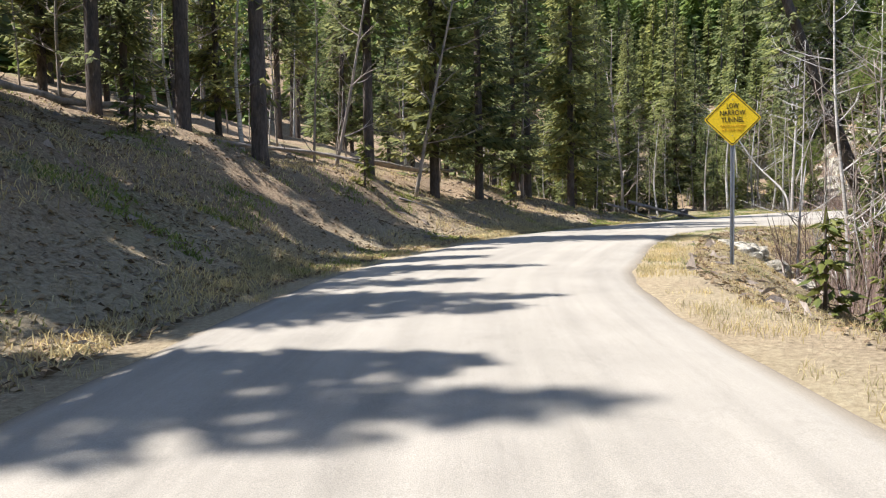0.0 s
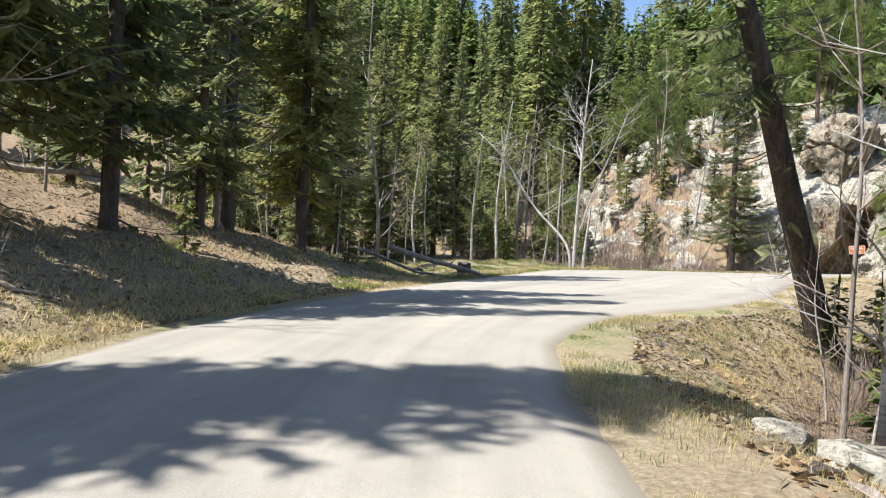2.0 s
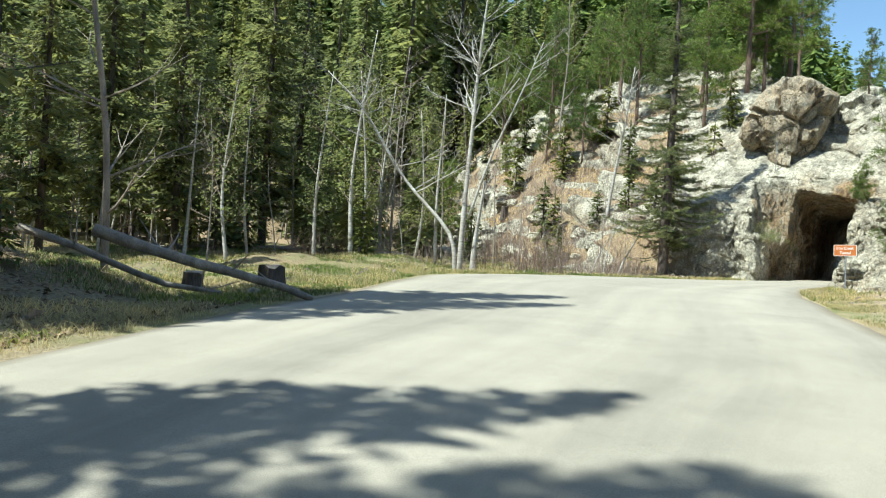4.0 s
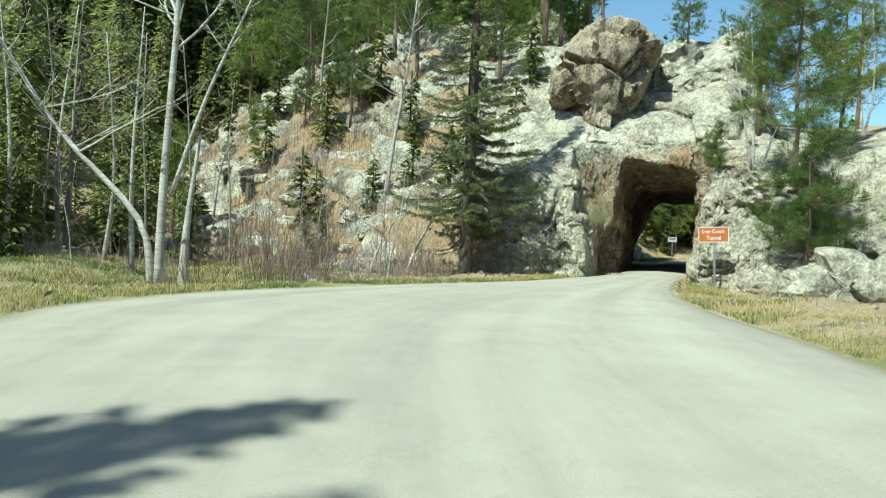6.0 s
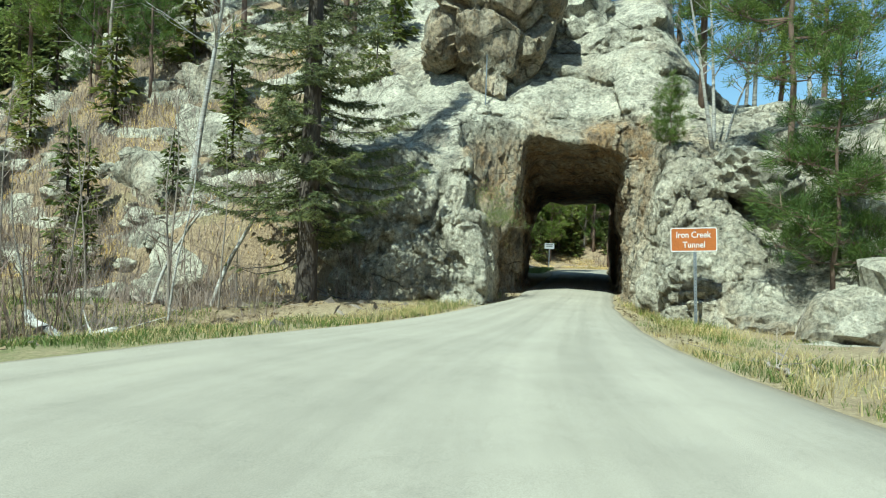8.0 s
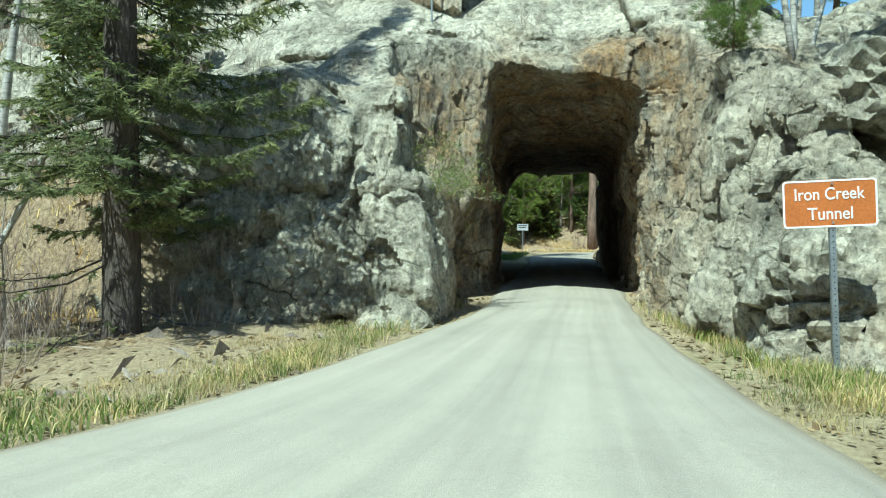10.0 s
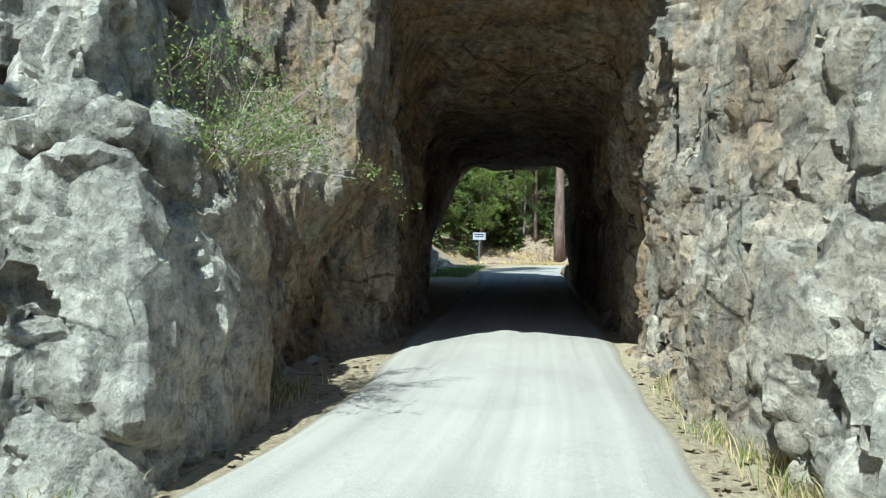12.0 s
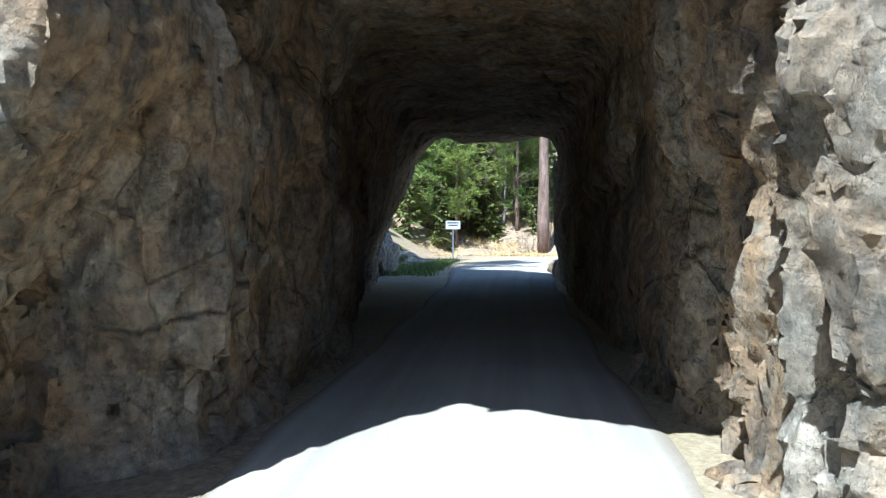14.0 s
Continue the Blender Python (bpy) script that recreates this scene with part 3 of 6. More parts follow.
def rock_detail(x, y, z):
    """Outward relief of jointed granite: wide rounded slabs and blocks parted by open joints, smooth over the portal, broken beside it."""
    a = 0.55 * x + 0.80 * y + 0.25 * z
    b = -0.80 * x + 0.50 * y + 0.33 * z
    c = 0.12 * x - 0.38 * y + 0.92 * z
    wx = 0.45 * vnoise(x * 0.4, y * 0.4, z * 0.4, 21)
    wy = 0.45 * vnoise(x * 0.4, y * 0.4, z * 0.4, 22)
    s, n = to_sn(x, y)
    dome = smooth(3.6, 5.0, z) * smooth(9.5, 6.5, np.abs(n - 31.5)) * smooth(47, 50, s)
    slope = smooth(37, 40, n)
    broken = smooth(-0.15, 0.35, vnoise(x * 0.3, y * 0.3, z * 0.3, 81))
    broken = np.maximum(broken, smooth(30.6, 29.6, n)) * (1 - 0.75 * dome)
    open_ = 0.35 + 0.65 * smooth(-0.3, 0.3, vnoise(x * 0.6, y * 0.6, z * 0.6, 83))
    f1, f2, rid, tl = cells((a + wx) / 2.9, (b + wy) / 2.9, (c + wx) / 1.5, 31)
    big = (rid - 0.5) * (0.42 + 0.45 * slope) + 0.60 * tl - 0.48 * open_ * np.exp(-(f2 - f1) / 0.05)
    g1, g2, gid, gt = cells((a - wx) / 1.15, (b + wx) / 1.15, (c + wy) / 0.62, 41)
    small = (gid - 0.5) * 0.22 + 0.30 * gt - 0.22 * open_ * np.exp(-(g2 - g1) / 0.06)
    nearby = smooth(26.5, 27.5, n) * smooth(30.5, 29.8, n) * smooth(46, 47.5, s) * smooth(54, 52.5, s)
    return big * (1 - 0.30 * dome) * (1 - 0.55 * nearby) + small * (0.12 + 0.88 * broken) + 0.14 * fbm(x * 0.45, y * 0.45, z * 0.45, 51, 3)


def whole_only(verts, quads_):
    """Drops loose crumbs: keeps the pieces with many vertices."""
    lab = np.arange(len(verts))
    e = np.concatenate([quads_[:, [0, 1]], quads_[:, [1, 2]], quads_[:, [2, 3]]])
    for _ in range(200):
        m = np.minimum(lab[e[:, 0]], lab[e[:, 1]])
        new_lab = lab.copy()
        np.minimum.at(new_lab, lab[e[:, 0]], m)
        np.minimum.at(new_lab, lab[e[:, 1]], m)
        new_lab = new_lab[new_lab]
        if (new_lab == lab).all():
            break
        lab = new_lab
    keep = np.bincount(lab, minlength=len(verts))[lab] > 3000
    q = quads_[keep[quads_].all(1)]
    u, inv = np.unique(q, return_inverse=True)
    return verts[u], inv.reshape(q.shape)


def ridge_surface(x0, y0, z0, nx_, ny_, nz_, HS):
    """The skin of the ridge within a box, with the bore and the open cutting in front of it taken away."""
    xs = (x0 + HS * np.arange(nx_)).astype(np.float32)
    ys = (y0 + HS * np.arange(ny_)).astype(np.float32)
    zs = (z0 + HS * np.arange(nz_)).astype(np.float32)
    X2, Y2 = np.meshgrid(xs, ys, indexing="ij")
    H2, Q2 = hill(X2, Y2)
    S2, N2 = to_sn(X2, Y2)
    ZR2 = road_z(X2, Y2)
    sl = np.hypot(*np.gradient(H2, HS))
    patch = fbm(X2 * 0.22, Y2 * 0.22, 0 * X2, 71, 3)
    near = smooth(13, 6, np.abs(N2 - 31)) * smooth(74, 70, S2)
    rocky = -0.12 + 0.5 * patch + (0.52 - 0.15 * patch) * near
    # ledges: the open slope climbs in steps with soil between them
    slope = smooth(36.5, 40, N2) * smooth(0.5, 2.5, Q2)
    rung = H2 / 1.7 + 0.55 * vnoise(X2 * 0.28, Y2 * 0.28, 0 * X2, 73)
    rung = rung - np.floor(rung)
    rocky = rocky + slope * (-0.04 + 1.5 * (smooth(0.5, 0.85, rung) - rung))
    top = ZR2 + H2 + rocky * smooth(-0.5, 1.5, Q2) - 0.9 * smooth(0.2, -1.2, Q2)
    damp = (1 / np.sqrt(1 + np.minimum(sl, 3) ** 2)).astype(np.float32)
    F = ((zs[None, None, :] - top[:, :, None]) * damp[:, :, None]).astype(np.float32)
    ss, nn = S2[:, :, None].astype(np.float32), N2[:, :, None].astype(np.float32)
    zz = (zs[None, None, :] - ZR2[:, :, None]).astype(np.float32)
    open_l = N_L + 0.08 + 0.10 * np.maximum(0, 52 - ss) + 0.14 * np.maximum(0, ss - 57.5) + 0.62 * smooth(51.1, 51.7, ss) * smooth(54.8, 54.2, ss) * (1 - smooth(52.7, 53.3, ss) * smooth(1.0, 2.2, zz))
    open_r = N_R - 0.12 * smooth(58, 55, ss) - 0.10 * np.maximum(0, 52 - ss)
    roof = np.where(ss < S_IN, 99.0, 3.62 + 0.20 * (nn - 29.7) * smooth(S_IN + 5, S_IN, ss) - 0.42 * smooth(S_IN, S_IN + 5, ss))
    rise_ = np.maximum(0, zz - 0.8)
    lean_l = 0.16 * rise_ * np.where(ss < S_IN, -1.2, 0.35 + 3.0 * smooth(58, 69, ss))
    lean_r = np.where(ss < S_IN, 0.18, -0.05) * rise_
    dn = np.maximum(nn - (open_l - lean_l), (open_r - lean_r) - nn)
    r0 = 0.3
    qa, qb = dn + r0, zz - roof + r0
    bore = np.minimum(np.maximum(qa, qb), 0) + np.hypot(np.maximum(qa, 0), np.maximum(qb, 0)) - r0
    bore = np.maximum(bore, np.maximum(44.0 - ss, ss - 74.0))
    F = np.maximum(F, -bore).astype(np.float32)
    # a squared notch over a ledge beside the mouth
    notch = np.maximum(np.maximum(np.abs(nn - 32.55) - 0.6, 1.78 + 0.25 * (nn - 32.5) - zz), ss - 51.7)
    F = np.maximum(F, -np.maximum(notch, 47.5 - ss)).astype(np.float32)
    I, J, K = np.nonzero(np.abs(F) < 1.0)
    det = rock_detail(xs[I], ys[J], zs[K])
    inner = smooth(1.4, 0.5, np.abs(bore[I, J, K])) * smooth(48.5, 50.5, S2[I, J])
    Fb = F[I, J, K]
    det = det * (1 - 0.62 * inner) * np.where(det < 0, smooth(-0.7, -0.15, Fb), smooth(0.95, 0.55, Fb))
    F[I, J, K] -= det.astype(np.float32)
    F[:, :, 0] = np.maximum(F[:, :, 0], 0.01)
    return surface_nets(F, (x0, y0, z0), HS)


# coarse skin everywhere, a finer one round the near mouth
BOX_LO, BOX_HI = np.array([33.0, 41.0, -0.6]), np.array([46.0, 53.0, 8.0])
HC, HF = 0.16, 0.085
cv, cq = ridge_surface(30.0, 28.0, -0.6, 196, 326, 105, HC)
mid_q = cv[cq].mean(1)
cq = cq[~((mid_q > BOX_LO) & (mid_q < BOX_HI)).all(1)]
fv, fq = ridge_surface(32.82, 40.82, -0.6, 158, 146, 103, HF)
mid_q = fv[fq].mean(1)
fq = fq[((mid_q > BOX_LO - 0.1) & (mid_q < BOX_HI + 0.1)).all(1)]


def split_quads(v, q):
    """Every quad into four."""
    e = np.stack([q, np.roll(q, -1, 1)], -1).reshape(-1, 2)
    e.sort(1)
    u, inv = np.unique(e[:, 0].astype(np.int64) * len(v) + e[:, 1], return_inverse=True)
    mids = (v[u // len(v)] + v[u % len(v)]) / 2
    m = inv.reshape(-1, 4) + len(v)
    c = np.arange(len(q)) + len(v) + len(u)
    out = np.concatenate([np.stack([q[:, k], m[:, k], c, m[:, k - 1]], 1) for k in range(4)])
    return np.concatenate([v, mids, v[q].mean(1)]), out


def vertex_normals(v, q):
    n = np.cross(v[q[:, 2]] - v[q[:, 0]], v[q[:, 3]] - v[q[:, 1]])
    out = np.stack([np.bincount(q.ravel(), np.repeat(n[:, k], 4), len(v)) for k in range(3)], 1)
    return out / (np.linalg.norm(out, axis=1, keepdims=True) + 1e-9)


def chipped(v, q, amount=1.0):
    """Pushes the skin in and out as small broken blocks and chips: upright splinters on the blasted wall, faint elsewhere."""
    x, y, z = (v[:, k].astype(np.float32) for k in range(3))
    s, n = to_sn(x, y)
    w = 0.10 * vnoise(x * 2, y * 2, z * 2, 101)
    _, _, i1, t1 = cells((s + w) / 0.36, (n - w) / 0.36, (z + 0.25 * x + w) / 0.95, 103)
    _, _, i2, t2 = cells((0.8 * s + 0.6 * n - w) / 0.17, (0.8 * n - 0.6 * s + w) / 0.17, (z - 0.2 * y) / 0.30, 107)
    _, _, i3, t3 = cells(x / 0.075, y / 0.075, z / 0.085, 109)
    worn = smooth(-0.55, 0.25, vnoise(x * 0.45, y * 0.45, z * 0.45, 111))
    blast = smooth(30.8, 30.0, n) * smooth(27.2, 28.4, n) * smooth(45.5, 47.0, s) * smooth(57.5, 55.5, s) * smooth(5.0, 4.0, z)
    jamb = smooth(31.2, 32.0, n) * smooth(34.0, 33.2, n) * smooth(47.0, 48.5, s) * smooth(5.4, 4.6, z)
    foot = smooth(32.8, 33.3, n) * smooth(36.5, 35.0, n) * smooth(3.6, 2.8, z)
    k1 = 0.45 + 0.60 * blast + 0.40 * jamb + 0.80 * foot
    k2 = 0.50 + 0.50 * blast + 0.25 * jamb + 1.30 * foot
    d = (0.15 * (i1 - 0.5) + 0.13 * t1) * (0.4 + 0.6 * worn) * k1 * (1 - 0.5 * blast) + (0.050 * (i2 - 0.5) + 0.055 * t2) * (0.3 + 0.7 * worn) * k2 + (0.010 * (i3 - 0.5) + 0.016 * t3) * k2
    # upright ribs of the blasted wall, stepped like the teeth of a saw
    rib = s + 0.35 * vnoise(0.6 * z, 0.5 * n, 0 * z, 113) + 0.12 * vnoise(2.2 * z, 1.5 * s, 0 * z, 114)
    u1, u2 = rib / 0.62, (rib + 0.1 * z) / 0.23
    d = d + blast * (0.26 * (u1 - np.floor(u1) - 0.5) + 0.075 * (u2 - np.floor(u2) - 0.5))
    return v + vertex_normals(v, q) * (d * amount)[:, None]


fv, fq = whole_only(fv, fq)
qs, qn = to_sn(*(fv[fq].mean(1)[:, k] for k in (0, 1)))
close = (qs > 46.5) & (qs < 57.5) & (np.abs(qn - 30.9) < 4.6) & (fv[fq].mean(1)[:, 2] < 5.6)
nv, nq = split_quads(fv, fq[close])
bodies = (("rock_ridge", *whole_only(cv, cq)), ("rock_ridge_upper", fv, fq[~close]), ("rock_ridge_mouth", nv, nq))
for nm, rvts, rqs in bodies:
    used_v, rqs = np.unique(rqs, return_inverse=True)
    rvts, rqs = rvts[used_v], rqs.reshape(-1, 4)
    rvts = chipped(rvts, rqs, 0.7 if nm == "rock_ridge" else 0.8 if nm == "rock_ridge_upper" else 1.0)
    ms_, mn_ = to_sn(rvts[:, 0], rvts[:, 1])
    rel = rvts[:, 2] - road_z(rvts[:, 0], rvts[:, 1])
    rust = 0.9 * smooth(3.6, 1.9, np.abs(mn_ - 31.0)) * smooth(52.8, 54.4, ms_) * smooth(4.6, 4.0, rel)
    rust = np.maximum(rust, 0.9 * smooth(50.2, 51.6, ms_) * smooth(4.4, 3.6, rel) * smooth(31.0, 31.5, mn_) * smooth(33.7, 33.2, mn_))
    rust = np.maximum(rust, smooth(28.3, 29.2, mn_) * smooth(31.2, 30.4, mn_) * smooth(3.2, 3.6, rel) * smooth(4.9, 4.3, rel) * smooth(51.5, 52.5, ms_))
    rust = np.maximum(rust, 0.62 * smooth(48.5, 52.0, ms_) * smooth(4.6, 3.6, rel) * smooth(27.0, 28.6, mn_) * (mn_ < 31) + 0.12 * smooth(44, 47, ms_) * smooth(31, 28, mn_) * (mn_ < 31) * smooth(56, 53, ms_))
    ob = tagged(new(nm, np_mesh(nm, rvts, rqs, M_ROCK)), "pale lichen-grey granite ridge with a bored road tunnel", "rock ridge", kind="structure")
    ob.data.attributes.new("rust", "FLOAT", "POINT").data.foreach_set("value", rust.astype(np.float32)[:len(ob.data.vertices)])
    ob.data.set_sharp_from_angle(angle=radians(26))
ROCKS = [bpy.data.objects[nm] for nm, _, _ in bodies]

# ================= tree builders =================
rng = random.Random(5)
UP = Vector((0, 0, 1))


def needle_spray(acc, base, tip, width, droop, rnd):
    """A flat drooping spray of needles: a leaf-shaped fan in two facets."""
    d = tip - base
    side = d.cross(UP)
    side = (side.normalized() if side.length > 1e-4 else Vector((1, 0, 0))) * width
    mid = base + d * 0.45
    up = UP * width * rnd.uniform(-0.7, 0.7)
    low = tip - UP * droop
    acc.face(base, mid + side + up - UP * droop * 0.5, low)
    acc.face(base, low, mid - side - up - UP * droop * 0.5)


def twig_spray(wood, acc, base, tip, rnd):
    """A bare twig set with short needles, for branches seen from close by."""
    d = tip - base
    tip = tip - UP * d.length * rnd.uniform(0.1, 0.5)
    d = tip - base
    wood.tube([base, tip], [0.005, 0.002], 3, cap=False)
    for _ in range(23):
        p = base + d * rnd.uniform(0.1, 1.0)
        v = (d.normalized() * 0.8 + Vector((rnd.gauss(0, 0.7), rnd.gauss(0, 0.7), rnd.gauss(0, 0.5)))).normalized() * rnd.uniform(0.06, 0.12)
        sd = v.orthogonal().normalized() * 0.012
        acc.face(p - sd, p + v, p + sd)


def spruce_meshes(height, reach, first, seed, density=1.0, dead_low=True, fol=None, coarse=1.0, slim=1.0, fine_below=-1.0, taper=0.75):
    """Trunk, bare branch wood and needle crown of a spruce."""
    rnd = random.Random(seed)
    trunk, wood, crown = Acc(), Acc(), Acc()
    r0 = (height * 0.0085 + 0.03) * slim
    n = 9
    bend = [Vector((rnd.uniform(-1, 1) * 0.004 * height * (i / n), rnd.uniform(-1, 1) * 0.004 * height * (i / n), height * i / n)) for i in range(n + 1)]
    radii = [r0 * (1 - i / n) ** 0.85 + 0.012 for i in range(n + 1)]
    radii[0] *= 1.35
    bend.insert(1, Vector((0, 0, min(0.35, height * 0.03))))
    radii.insert(1, r0 * 1.02)
    bend[0].z = -0.5
    trunk.tube(bend, radii, 9)
    z = first * 0.3 if dead_low else first
    step = 0.34 / density
    while z < height - 0.25:
        f = z / height
        live = z >= first
        count = rnd.randint(5, 7) if live else rnd.randint(2, 4)
        for k in range(count):
            az = rnd.uniform(0, 2 * math.pi)
            length = reach * ((1 - f) ** taper) * rnd.uniform(0.6, 1.15) * min(1.0, 0.6 + (z - first) / (0.15 * height) if live else 0.6)
            length = max(length, 0.18)
            zb = z + rnd.uniform(-0.15, 0.15)
            out = Vector((math.cos(az), math.sin(az), 0))
            rise = (0.35 * f - 0.16) * length
            sag = 0.24 * length * (1 - f)
            pts = [Vector((0, 0, zb)) + out * (length * t) + UP * (rise * t - sag * math.sin(t * 2.6) * 0.7 + 0.10 * length * t * t) for t in (0, 0.35, 0.7, 1.0)]
            br = 0.010 + 0.005 * length
            if coarse <= 1.0 or not live:
                wood.tube(pts, [br, br * 0.75, br * 0.5, br * 0.2], 3, cap=False)
            if not live:
                for _ in range(4):
                    p = pts[1].lerp(pts[3], rnd.uniform(0.1, 0.95))
                    q = p + (out * rnd.uniform(0.1, 0.4) + Vector((rnd.uniform(-0.3, 0.3), rnd.uniform(-0.3, 0.3), rnd.uniform(-0.35, 0.1))))
                    wood.tube([p, q], [0.006, 0.002], 3, cap=False)
                if rnd.random() < 0.6:
                    continue
            m = max(4, int(length * 5.8 * density / coarse)) if live else 4
            for i in range(m):
                t = 0.10 + 0.90 * (i + rnd.random()) / m
                seg = min(2, int(t * 2.99))
                p = pts[seg].lerp(pts[seg + 1], min(1, t * 3 - seg))
                sd = out.cross(UP) * (1 if i % 2 else -1)
                ln = (0.24 + 0.36 * length * (1.05 - t)) * rnd.uniform(0.7, 1.3) * coarse ** 0.5
                tip = p + (out * rnd.uniform(0.35, 0.9) + sd * rnd.uniform(0.25, 1.0)) * ln
                if zb < fine_below:
                    twig_spray(wood, crown, p, p.lerp(tip, 0.75), rnd)
                    continue
                needle_spray(crown, p, tip, ln * rnd.uniform(0.13, 0.26) * min(1.0, 0.45 + 0.55 * coarse), ln * rnd.uniform(0.1, 0.7), rnd)
                if coarse <= 1.0 and rnd.random() < 0.5:
                    needle_spray(crown, p, p + Vector((rnd.gauss(0, 0.15), rnd.gauss(0, 0.15), -0.25)) * ln * 1.6, ln * 0.14, 0, rnd)
            if zb >= fine_below:
                needle_spray(crown, pts[2], pts[3] + out * 0.15, 0.09, 0.03, rnd)
        z += step * rnd.uniform(0.8, 1.2) * (1 if live else 2.0)
    needle_spray(crown, Vector((0, 0, height - 0.5)), Vector((0.02, 0, height + 0.15)), 0.06, 0, rnd)
    out = [trunk.mesh("trunk", M_BARK, True)]
    if wood.f:
        out.append(wood.mesh("branchwork", M_BARK))
    return out + [crown.mesh("crown", fol or M_SPRUCE)]


def pine_meshes(height, reach, first, seed, clumps=1.0, thick=1.0, bark=None, fine=False):
    """A ponderosa pine: bare reddish trunk, crooked limbs that end in tufts of long needles."""
    rnd = random.Random(seed)
    trunk, limbs, crown = Acc(), Acc(), Acc()
    n = 8
    r0 = (height * 0.0105 + 0.02) * thick
    pts = [Vector((rnd.uniform(-1, 1) * 0.05 * (i > 0), rnd.uniform(-1, 1) * 0.05 * (i > 0), height * i / n)) for i in range(n + 1)]
    pts[0].z = -0.5
    trunk.tube(pts, [r0 * (1 - 0.93 * (i / n)) + 0.01 for i in range(n + 1)], 9)

    def tuft(p, d):
        for _ in range(44 if fine else 17):
            v = (d + Vector((rnd.gauss(0, 0.6), rnd.gauss(0, 0.6), rnd.gauss(0.1, 0.5)))).normalized() * (rnd.uniform(0.12, 0.22) if fine else rnd.uniform(0.16, 0.30))
            sd = v.cross(Vector((rnd.gauss(0, 1), rnd.gauss(0, 1), rnd.gauss(0, 1)))).normalized() * (0.0065 if fine else 0.016)
            b = p + Vector((rnd.gauss(0, 0.06), rnd.gauss(0, 0.06), rnd.gauss(0, 0.06)))
            crown.face(b - sd, b + sd, b + v)

    z = first
    while z < height:
        f = (z - first) / (height - first)
        for _ in range(rnd.randint(2, 4)):
            az = rnd.uniform(0, 6.283)
            out = Vector((math.cos(az), math.sin(az), 0))
            length = reach * (0.55 + 0.45 * math.sin(min(1, f * 1.6 + 0.25) * 2.2)) * (1 - f) ** 0.55 * rnd.uniform(0.6, 1.1) + 0.2
            lp = [Vector((0, 0, z))]
            for t in (0.33, 0.66, 1.0):
                lp.append(Vector((0, 0, z)) + out * length * t + Vector((rnd.gauss(0, 0.08), rnd.gauss(0, 0.08), length * (0.10 * t + 0.22 * t * t - 0.05 + rnd.gauss(0, 0.05)))))
            br = 0.01 + 0.010 * length
            limbs.tube(lp, [br, br * 0.8, br * 0.5, br * 0.25], 4, cap=False)
            for i in range(max(4, int(length * 7.5 * clumps))):
                t = rnd.uniform(0.3, 1.0)
                seg = min(2, int(t * 2.99))
                p = lp[seg].lerp(lp[seg + 1], t * 3 - seg)
                q = p + Vector((rnd.gauss(0, 0.22), rnd.gauss(0, 0.22), rnd.gauss(0.12, 0.15))) * (0.4 + 0.35 * length)
                limbs.tube([p, q], [0.008, 0.004], 3, cap=False)
                tuft(q, (q - p).normalized() + out * 0.3)
        z += rnd.uniform(0.28, 0.5)
    tuft(Vector((0, 0, height)), UP)
    return trunk.mesh("trunk", bark or M_PINEBARK, True), limbs.mesh("branchwork", bark or M_PINEBARK), crown.mesh("crown", M_PINE)


def fork(acc, p, d, length, radius, depth, rnd, spread=0.55, up=0.12, sides=5, tips=None):
    """A limb that forks again and again."""
    pts, radii, k = [p], [radius], 4
    cur, dirn = p.copy(), d.normalized()
    for i in range(k):
        dirn = (dirn + Vector((rnd.gauss(0, 0.10), rnd.gauss(0, 0.10), rnd.gauss(up * 0.5, 0.06)))).normalized()
        cur = cur + dirn * length / k
        pts.append(cur.copy())
        radii.append(radius * (1 - 0.6 * (i + 1) / k))
    acc.tube(pts, radii, max(3, sides), cap=False)
    if tips is not None and depth <= 1:
        tips.extend(pts[2:])
    if depth <= 0:
        return
    for _ in range(rnd.randint(3, 4)):
        t = rnd.uniform(0.3, 0.999)
        i = int(t * k)
        q = pts[i].lerp(pts[i + 1], t * k - i)
        nd = (dirn + Vector((rnd.gauss(0, spread), rnd.gauss(0, spread), rnd.gauss(up, spread * 0.6)))).normalized()
        fork(acc, q, nd, length * rnd.uniform(0.4, 0.65), radius * (1 - 0.6 * t) * 0.6, depth - 1, rnd, spread, up, sides - 1, tips)


def broadleaf_meshes(stems, seed, bark, branch_depth=2, low=0.35, twig=None, spread=0.55):
    """Bare deciduous trunks, each a list of axis points with a base radius; boughs from the part above `low`."""
    rnd = random.Random(seed)
    out = []
    boughs = Acc()
    for pts, r in stems:
        a = Acc()
        ax = spline([Vector(p) for p in pts], 4)
        n = len(ax) - 1
        radii = [r * (1 - 0.8 * i / n) for i in range(n + 1)]
        a.tube(ax, radii, 8)
        out.append(a.mesh("trunk", bark, True))
        if branch_depth < 0:
            continue
        total = sum((ax[i + 1] - ax[i]).length for i in range(n))
        for _ in range(int(6 + total * 1.3)):
            t = rnd.uniform(low, 0.99)
            i = int(t * n)
            az = rnd.uniform(0, 6.283)
            d = Vector((math.cos(az), math.sin(az), rnd.uniform(0.2, 0.9)))
            fork(boughs, ax[i].lerp(ax[i + 1], t * n - i), d, total * rnd.uniform(0.12, 0.26) * (1.15 - 0.5 * t), radii[i] * 0.4 + 0.004, branch_depth, rnd, spread, 0.1, 4)
    if boughs.f:
        out.append(boughs.mesh("branchwork", twig or bark))
    return out


